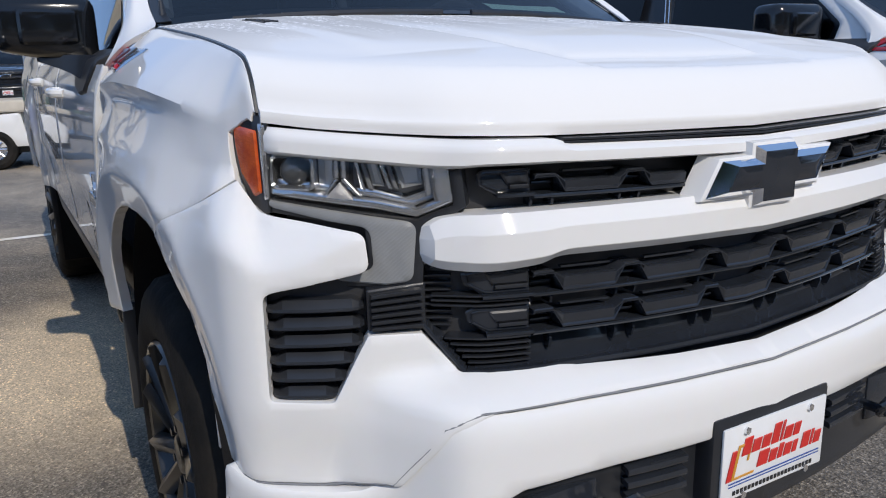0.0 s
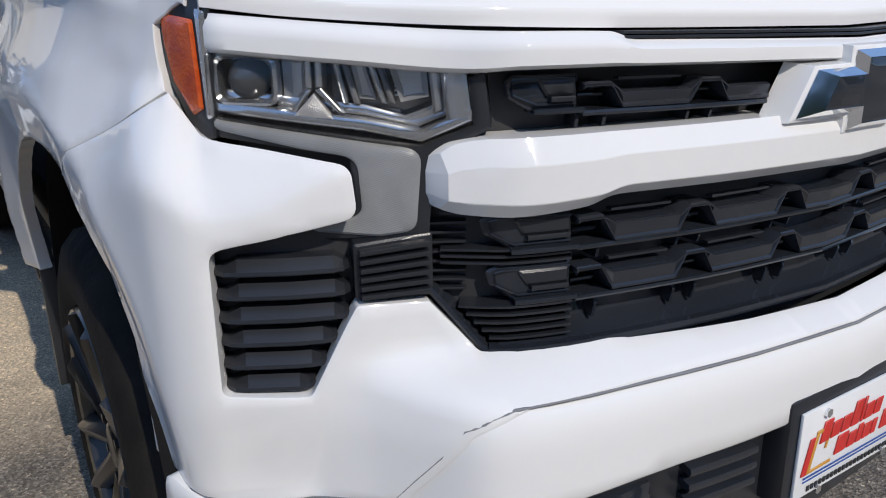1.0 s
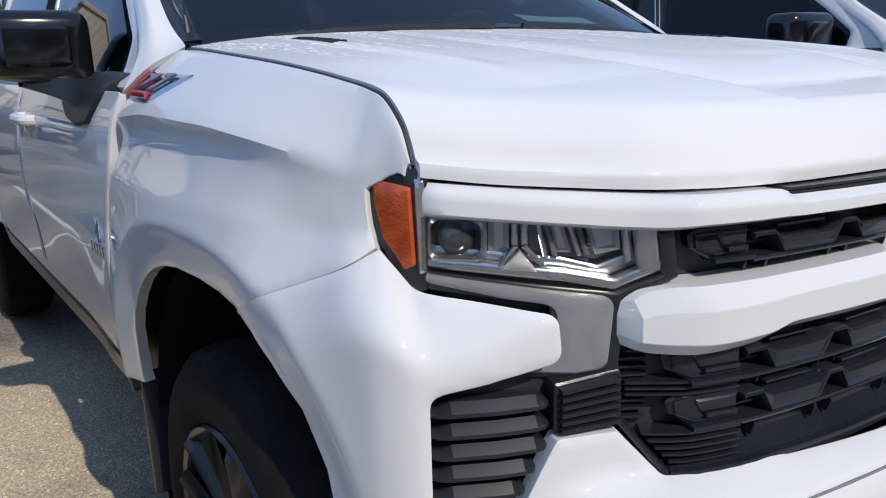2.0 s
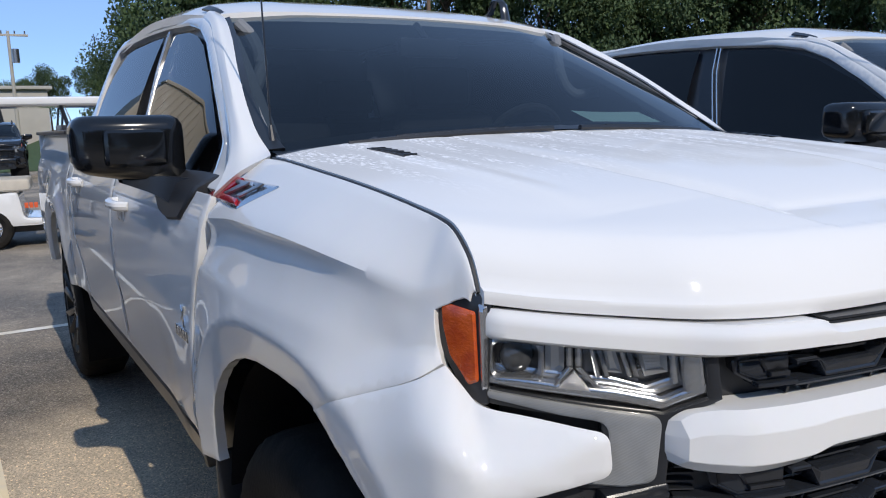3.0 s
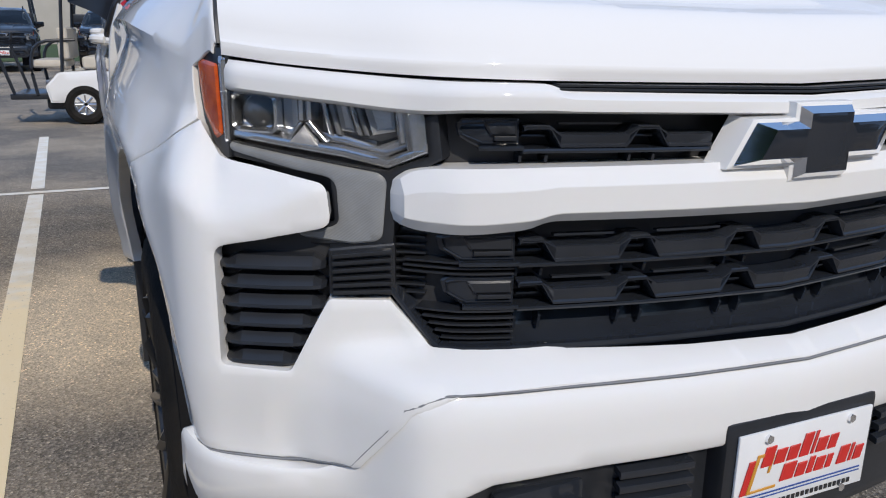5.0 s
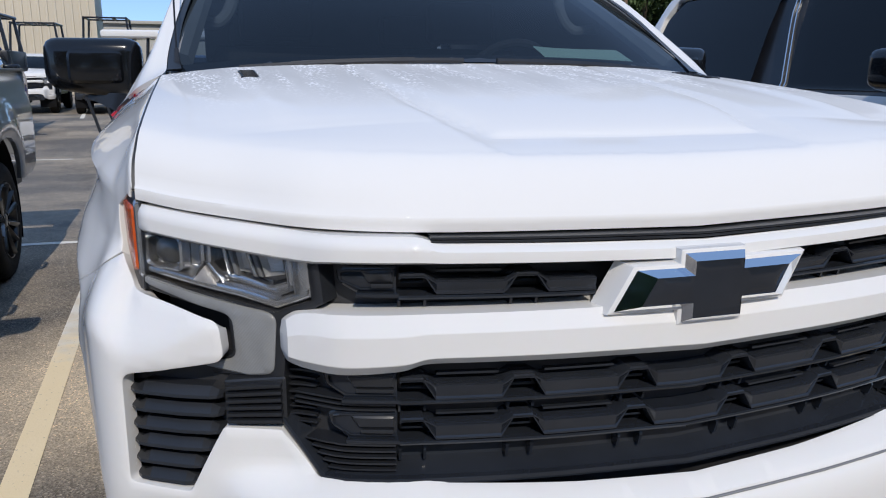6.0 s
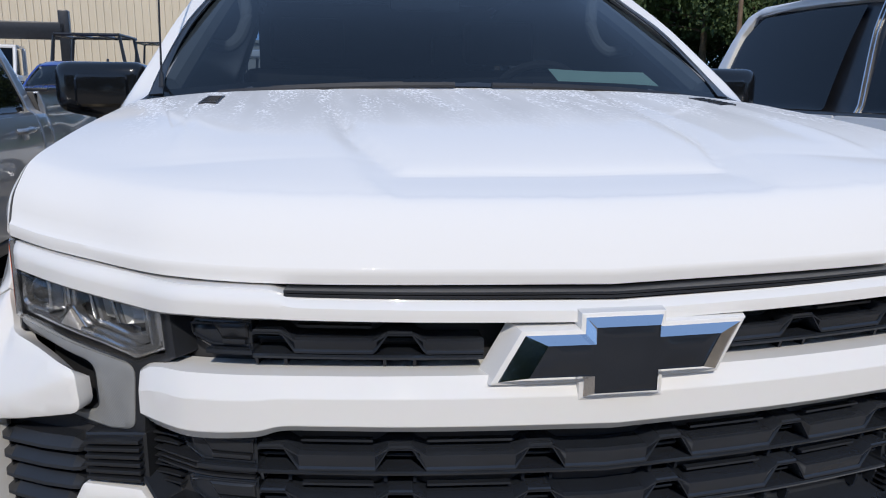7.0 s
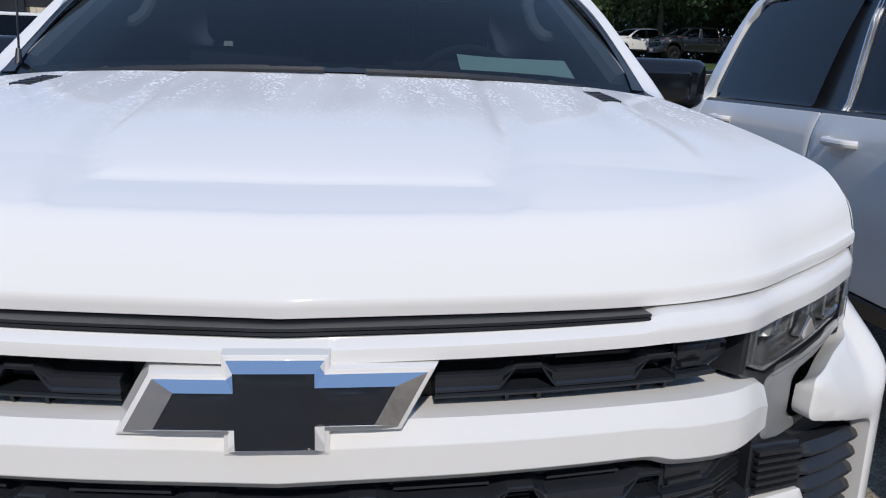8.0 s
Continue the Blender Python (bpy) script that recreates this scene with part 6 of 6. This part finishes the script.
# ---- neighbours ----
# paper on the dash
bm = bmesh.new()
grid_sheet(bm, lambda u, v: Vector((u, v, 1.440 + 0.36 * (v - 1.33) + 0.05 * (u - 0.34) * (1.46 - v) - 0.04 * (u - 0.35) + 0.003 * math.sin(11 * u))), np.linspace(0.33, 0.64, 12), np.linspace(1.30, 1.46, 6), 0)
sheet = part("paper_sheet", bm, PAPER)
tagged(sheet, "pale green paper sheet lying on the dashboard", "paper")


def repainted(place, paint, label, rim=None):
    """Another pickup of the same build, in another colour."""
    ob = copy_thing(truck, place)
    tagged(ob, label)
    if paint is not WHITE:
        for o in ob.children_recursive:
            if o.type == "MESH":
                for slot in o.material_slots:
                    if slot.material in (WHITE, HOODW):
                        slot.link = "OBJECT"
                        slot.material = paint
    return ob


beside = repainted(pose(2.835, -0.22, 0, 0, 0, -0.65), WHITE, "white crew-cab pickup with dark windows parked alongside")
# this one's door mirrors stand further forward
for o in beside.children:
    if o.name.startswith("mirror_") and o.type == "MESH":
        o.location.y -= 0.15
repainted(pose(-2.88, 0.34, 0, 0, 0, 0.8) @ Matrix.Diagonal((1, 1, 0.955, 1)), SILVER, "silver grey crew-cab pickup with dark tyres parked alongside")
repainted(pose(-3.5, 26.0, 0, 0, 0, 3), CHARCOAL, "dark blue pickup facing across the car park aisle")
repainted(pose(-0.6, 27.0, 0, 0, 0, -4), BLACKPAINT, "black pickup facing across the car park aisle")
repainted(pose(2.7, 26.5, 0, 0, 0, -2), CHARCOAL, "dark grey pickup facing across the car park aisle")
repainted(pose(-6.0, 26.6, 0, 0, 0, 2), WHITE, "white pickup facing across the car park aisle")
repainted(pose(-5.0, 14.5, 0, 0, 0, 6), BLUE, "bright blue pickup parked beyond the silver one")
repainted(pose(13.6, 46.0, 2.1, 0, 0, -72), WHITE, "white pickup seen from its side under trees")
repainted(pose(12.6, 50.0, 2.1, 0, 0, -70), WHITE, "white pickup seen from its side under trees")
repainted(pose(15.6, 45.0 - 2.0, 2.09, 0, 0, -78), BLACKPAINT, "black pickup seen from its side under trees")
repainted(pose(12.0, 20.5, 0, 0, 0, -60), CHARCOAL, "dark blue vehicle parked behind the white one")


def roll_rack(x, y, z, high=1.1, turn=0):
    """A black tube rack for a cargo bed."""
    rack = thing("bed_rack", "black tube cargo rack on a pickup bed", "rack", "bed racks", pose(x, y, z, 0, 0, turn))
    for yy in (0.0, 1.5):
        bm = bmesh.new()
        tube(bm, [(-0.85, yy, 0), (-0.7, yy, high), (0.7, yy, high), (0.85, yy, 0)], 0.05, 6)
        part("hoop", bm, SATIN, rack)
    for xx in (-0.7, -0.25, 0.25, 0.7):
        bm = bmesh.new()
        tube(bm, [(xx, -0.1, high), (xx, 1.7, high)], 0.04, 6)
        part("top_rail", bm, SATIN, rack)
    bm = bmesh.new()
    box(bm, (-0.85, -0.2, -0.1), (0.85, 1.8, 0.35), 0.05)
    part("rack_box", bm, SATIN, rack)


roll_rack(-3.7, 29.9, 1.45, 1.75)
roll_rack(-6.15, 30.5, 1.45, 1.55)
for x, y in ((-0.8, 30.9), (2.6, 30.4), (-5.4, 18.3)):
    roll_rack(x, y, 1.45)

# ---- golf cart ----


def golf_cart(place):
    cart = thing("golf_cart", "white golf cart with a roof and a rear-facing seat", "golf cart", place=place)
    bm = bmesh.new()
    panel_pts = [(-0.42, 0.30), (-0.47, 0.52, 0.05), (-0.30, 0.70, 0.1), (0.35, 0.74, 0.05), (0.40, 0.40, 0.08), (1.10, 0.38, 0.08), (1.30, 0.80, 0.1), (1.75, 0.88, 0.1), (2.15, 0.70, 0.15), (2.20, 0.30, 0.05)]
    for yy, sg in ((-0.58, 1), (0.58, -1)):
        panel(bm, panel_pts, (lambda y0, s0: (lambda a, b, out=0.0: Vector((a, y0 - s0 * out, b))))(yy, sg), 0.1, 0.03, 0.02)
    outer = rounded(panel_pts, 0.08)
    ring = [[bm.verts.new((p[0], yy, p[1])) for p in outer] for yy in (-0.57, 0.57)]
    for k in range(len(outer)):
        j = (k + 1) % len(outer)
        bm.faces.new((ring[0][k], ring[0][j], ring[1][j], ring[1][k]))
    bmesh.ops.recalc_face_normals(bm, faces=bm.faces)
    part("body", bm, WHITE, cart, "white plastic body")
    bm = bmesh.new()
    box(bm, (-0.5, -0.42, 0.20), (2.1, 0.42, 0.36), 0.04)
    box(bm, (-0.92, -0.5, 0.34), (-0.40, 0.5, 0.42), 0.02)
    part("chassis", bm, SATIN, cart, "black chassis and foot plate")
    for yy in (-0.5, 0.5):
        bm = bmesh.new()
        tube(bm, spline([(-0.86, yy, 0.42), (-0.95, yy, 0.75), (-1.02, yy, 1.05), (-1.00, yy, 1.20)], 10), 0.022, 8)
        tube(bm, spline([(-0.58, yy, 0.40), (-0.62, yy, 0.75), (-0.58, yy, 0.98), (-0.42, yy, 1.10), (-0.05, yy, 1.12)], 14), 0.022, 8)
        part("grab_rail", bm, SATIN, cart, "black tube grab rails")
    for yy in (-0.52, 0.52):
        for x0, x1 in ((-0.25, -0.15), (1.25, 0.95)):
            bm = bmesh.new()
            tube(bm, [(x0, yy, 0.7), (x1, yy, 1.86)], 0.022, 8)
            part("roof_post", bm, SATIN, cart)
    for a, b, mat, nm in (((-0.62, -0.46, 0.75), (-0.2, 0.46, 0.86), CANVAS, "rear_seat"), ((-0.28, -0.5, 0.86), (-0.14, 0.5, 1.28), CANVAS, "backrest"), ((0.0, -0.5, 0.74), (0.5, 0.5, 0.90), CANVAS, "front_seat")):
        bm = bmesh.new()
        box(bm, a, b, 0.05, segments=3)
        part(nm, bm, mat, cart, "cream vinyl seat cushion")
    bm = bmesh.new()
    box(bm, (-0.76, -0.62, 1.83), (1.55, 0.62, 1.94), 0.045, segments=3)
    part("roof", bm, WHITE, cart, "white moulded roof")
    bm = bmesh.new()
    loft(bm, [[(1.30, -0.5, 0.85), (1.32, 0, 0.88), (1.30, 0.5, 0.85)], [(1.0, -0.5, 1.84), (1.0, 0, 1.86), (1.0, 0.5, 1.84)]], 6, 3)
    part("screen", bm, TINT, cart)
    for x in (0.0, 1.68):
        for yy in (-0.50, 0.50):
            hub = new("wheel")
            hub.parent = cart
            sg = -1 if yy < 0 else 1
            bm = bmesh.new()
            lathe(bm, [(r, yy + sg * h) for r, h in ((0.14, 0.08), (0.2, 0.1), (0.25, 0.085), (0.27, 0.05), (0.27, -0.06), (0.24, -0.09), (0.14, -0.08))], (x, 0, 0.27), "Y", 36)
            bmesh.ops.recalc_face_normals(bm, faces=bm.faces)
            part("tyre", bm, RUBBER, hub)
            bm = bmesh.new()
            lathe(bm, [(r, yy + sg * h) for r, h in ((0.145, 0.085), (0.135, 0.07), (0.125, 0.03), (0.02, 0.03))], (x, 0, 0.27), "Y", 28)
            for k in range(8):
                a = 2 * math.pi * k / 8
                tube(bm, [(x + 0.03 * math.cos(a), yy + sg * 0.065, 0.27 + 0.03 * math.sin(a)), (x + 0.135 * math.cos(a), yy + sg * 0.08, 0.27 + 0.135 * math.sin(a))], 0.016, 6)
            bmesh.ops.recalc_face_normals(bm, faces=bm.faces)
            part("rim", bm, SATINCHROME, hub, "bright alloy rim")
    bm = bmesh.new()
    box(bm, (-0.465, -0.56, 0.50), (-0.30, -0.40, 0.60), 0.02)
    part("tail_light", bm, STEEL, cart)
    bm = bmesh.new()
    for k in range(3):
        box(bm, (0.42 + 0.055 * k, -0.622, 0.53), (0.465 + 0.055 * k, -0.616, 0.60), 0.003)
    part("orange_mark", bm, ORANGE, cart)
    return cart


golf_cart(pose(-1.13, 11.4, 0, 0, 0, -6))

# ---- service truck ----


def service_truck(place):
    ob = thing("service_truck", "white medium-duty service truck with a black crane body", "truck", place=place)
    bm = bmesh.new()
    rows = [[(-1.1, 0.0, 1.1), (-1.1, -0.02, 1.5), (0, -0.1, 1.55), (1.1, -0.02, 1.5), (1.1, 0.0, 1.1)], [(-1.15, 1.3, 1.1), (-1.12, 1.3, 1.62), (0, 1.25, 1.72), (1.12, 1.3, 1.62), (1.15, 1.3, 1.1)]]
    loft(bm, rows, 16, 5)
    box(bm, (-1.12, 0.0, 0.6), (1.12, 1.4, 1.25), 0.1)
    box(bm, (-1.15, 1.3, 0.8), (1.15, 2.9, 1.7), 0.08)
    box(bm, (-1.08, 1.75, 2.42), (1.08, 2.9, 2.52), 0.05)
    for x in (-1.06, 1.06):
        box(bm, (x - 0.05, 2.75, 1.65), (x + 0.05, 2.9, 2.45), 0.02)
        tube(bm, [(x, 1.35, 1.65), (x * 0.97, 1.8, 2.45)], 0.05, 6)
    part("cab", bm, WHITE, ob, "white cab")
    bm = bmesh.new()
    loft(bm, [[(-1.0, 1.36, 1.66), (0, 1.3, 1.70), (1.0, 1.36, 1.66)], [(-0.97, 1.80, 2.42), (0, 1.76, 2.44), (0.97, 1.80, 2.42)]], 8, 4)
    box(bm, (-0.98, 2.0, 1.68), (0.98, 2.7, 2.4), 0.02)
    part("windscreen", bm, TINT, ob, "dark windscreen")
    bm = bmesh.new()
    box(bm, (-1.2, 3.0, 0.7), (1.2, 7.0, 1.3), 0.05)
    box(bm, (-1.0, 3.1, 2.75), (2.2, 3.5, 3.25), 0.05)
    box(bm, (-1.2, 3.0, 2.3), (-0.5, 3.6, 4.4), 0.06)
    box(bm, (2.0, 3.1, 2.0), (2.3, 3.5, 3.6), 0.05)
    part("crane", bm, SATIN, ob, "black folded crane")
    for y in (0.6, 5.4):
        for x in (-0.95, 0.95):
            bm = bmesh.new()
            lathe(bm, [(0.25, x - 0.12), (0.46, x - 0.14), (0.5, x - 0.08), (0.5, x + 0.08), (0.46, x + 0.14), (0.25, x + 0.12)], (0, y, 0.5), "X", 28)
            bmesh.ops.recalc_face_normals(bm, faces=bm.faces)
            part("wheel", bm, RUBBER, ob)
    return ob


service_truck(pose(-9.3, 21.0, 0, 0, 0, 8))

# ---- buildings, grass, poles ----
bm = bmesh.new()
box(bm, (-60, 48, 0), (-5.9, 49, 11.0), 0.02)
box(bm, (-60.2, 47.8, 10.9), (-5.7, 49.2, 11.2), 0.05)
box(bm, (-6.9, 49, 0), (-5.9, 51.5, 11.0), 0.02)
hall = part("metal_hall", bm, SIDING)
tagged(hall, "large beige building with ribbed metal siding", "building", kind="structure")
bm = bmesh.new()
box(bm, (-0.05, 47.92, 0.0), (0.05, 47.997, 10.88), 0.015, None, 1)
rib_mesh = finish("siding_rib", bm, SIDING)
for x in np.arange(-59.6, -6.1, 0.42):
    rib = new("siding_rib", rib_mesh)
    rib.location.x = x
    rib.parent = hall
bm = bmesh.new()
box(bm, (-9.0, 80, 0), (6, 88, 5.6), 0.05)
box(bm, (-9.4, 79.6, 5.6), (6.4, 88.4, 5.9), 0.05)
low_hall = part("low_hall", bm, PALEWALL)
tagged(low_hall, "low pale building with a flat roof", "building", kind="structure")
bm = bmesh.new()
for x0, x1, y0, y1 in ((-5.0, 70.0, 35.0, 79.0), (24.0, 70.0, 5.0, 35.0)):
    grid_sheet(bm, lambda x, y: Vector((x, y, land(x, y) + 0.02)), [x0] + [v for v in (1, 2, 3, 4, 5, 6, 7, 8, 9, 20, 40) if x0 < v < x1] + [x1], [y0] + [v for v in (31, 33, 35, 37, 39, 41, 43, 45, 60) if y0 < v < y1] + [y1], 0)
turf = part("grass", bm, GRASS)
tagged(turf, "green mown grass strip", "grass", kind="structure")


def pole(x, y, h, mat, arms, r=0.14):
    ob = thing("utility_pole", "tall weathered wooden utility pole", "pole", "utility poles", pose(x, y, land(x, y)))
    bm = bmesh.new()
    rod(bm, (0, 0, 0), (0, 0, h), r, 10, r * 0.7)
    part("mast", bm, mat, ob)
    if arms:
        bm = bmesh.new()
        box(bm, (-1.2, -0.06, h - 0.35), (1.2, 0.06, h - 0.2), 0.01)
        part("cross_arm", bm, mat, ob)
        bm = bmesh.new()
        rod(bm, (0.3, -0.25, h - 2.1), (0.3, -0.25, h - 1.2), 0.25, 14)
        part("transformer", bm, STEEL, ob, "grey pole transformer")
        for xx in (-1.0, -0.4, 0.4, 1.0):
            bm = bmesh.new()
            rod(bm, (xx, 0, h - 0.2), (xx, 0, h + 0.02), 0.05, 8)
            part("insulator", bm, STEEL, ob)


pole(2.15, 60.0, 8.3, PALEWALL, True)
pole(21.6, 37.6, 13.5, WOODPOLE, False)

# ---- trees ----


def tree_mesh(seed, height, width, leaves):
    """A trunk with limbs, and a crown of many small leaf clumps with gaps, as two meshes."""
    rng = random.Random(seed)
    trunk = bmesh.new()
    rod(trunk, (0, 0, 0), (0.1, 0.05, height * 0.55), 0.22, 9, 0.10, False)
    lobes = []
    for k in range(16):
        a, z = rng.uniform(0, 2 * math.pi), height * rng.uniform(0.28, 0.95)
        r = width * rng.uniform(0.15, 0.5) * (1.15 - abs(z / height - 0.5))
        c = Vector((r * math.cos(a), r * math.sin(a), z))
        rod(trunk, (0.05, 0.03, min(z * 0.75, height * 0.55)), c, 0.07, 5, 0.02, False)
        lobes.append((c, width * rng.uniform(0.14, 0.26)))
    verts, faces = [], []
    for _ in range(leaves):
        c, s = rng.choice(lobes)
        d = Vector((rng.gauss(0, 1), rng.gauss(0, 1), rng.gauss(0, 0.8)))
        p = c + d.normalized() * s * rng.uniform(0.55, 1.1)
        q = Euler((rng.uniform(0, 6.3), rng.uniform(0, 6.3), rng.uniform(0, 6.3))).to_matrix()
        w = rng.uniform(0.07, 0.17)
        base = len(verts)
        for u, v in ((-1, 0), (0, -0.6), (1, 0), (0, 0.6)):
            verts.append(p + q @ Vector((u * w, v * w, 0.15 * w * (u * u))))
        faces.append((base, base + 1, base + 2, base + 3))
    crown = bpy.data.meshes.new("crown")
    crown.from_pydata(verts, [], faces)
    crown.materials.append(LEAF)
    return finish("trunk", trunk, BARK), crown


KINDS = [tree_mesh(3, 12.0, 9.0, 18000), tree_mesh(5, 10.5, 8.0, 16000), tree_mesh(8, 13.0, 8.0, 18000)]


def tree(x, y, scale, kind, turn, sunk=0.0):
    ob = thing("tree", "leafy green tree at the edge of the car park or added behind the eye", "tree", "trees at the edge", pose(x, y, land(x, y) - sunk, 0, 0, turn) @ Matrix.Diagonal((scale, scale, scale, 1)))
    for nm, me in zip(("trunk", "crown"), KINDS[kind]):
        o = new(nm, me)
        o.parent = ob


rng = random.Random(11)
for k, az in enumerate(np.arange(14.0, 66.0, 3.6)):
    far = 52 + rng.uniform(-4, 6)
    tree(far * math.sin(radians(az)) - 0.8, far * math.cos(radians(az)), rng.uniform(0.9, 1.15), k % 3, rng.uniform(0, 360))
for az, far, s in ((12.8, 58, 0.98), (8.0, 90, 0.56), (5.0, 95, 0.52), (3.2, 92, 0.5), (22, 72, 1.0), (28, 75, 1.05), (33, 72, 0.95), (72, 45, 1.0), (80, 42, 1.0)):
    tree(far * math.sin(radians(az)) - 0.8, far * math.cos(radians(az)), s, int(az) % 3, rng.uniform(0, 360))

# undergrowth between the trunks: low crowns close to the ground
for k, az in enumerate(np.arange(10.0, 70.0, 3.0)):
    far = 62 + rng.uniform(-3, 5)
    tree(far * math.sin(radians(az)) - 0.8, far * math.cos(radians(az)), rng.uniform(0.75, 0.95), k % 3, rng.uniform(0, 360), 3.4)

# unseen trees added behind the eye to darken what chrome and black trim mirror
for x in np.arange(-48.0, 49.0, 6.0):
    tree(x + rng.uniform(-1.5, 1.5), -36 + rng.uniform(-3, 3), rng.uniform(1.1, 1.35), int(x) % 3, rng.uniform(0, 360), 2.0)

# the whole plan in metres
for ob in list(scene.objects):
    if ob.parent is None and ob.type in ("MESH", "EMPTY"):
        ob.matrix_basis = Matrix.Scale(UNIT, 4) @ ob.matrix_basis
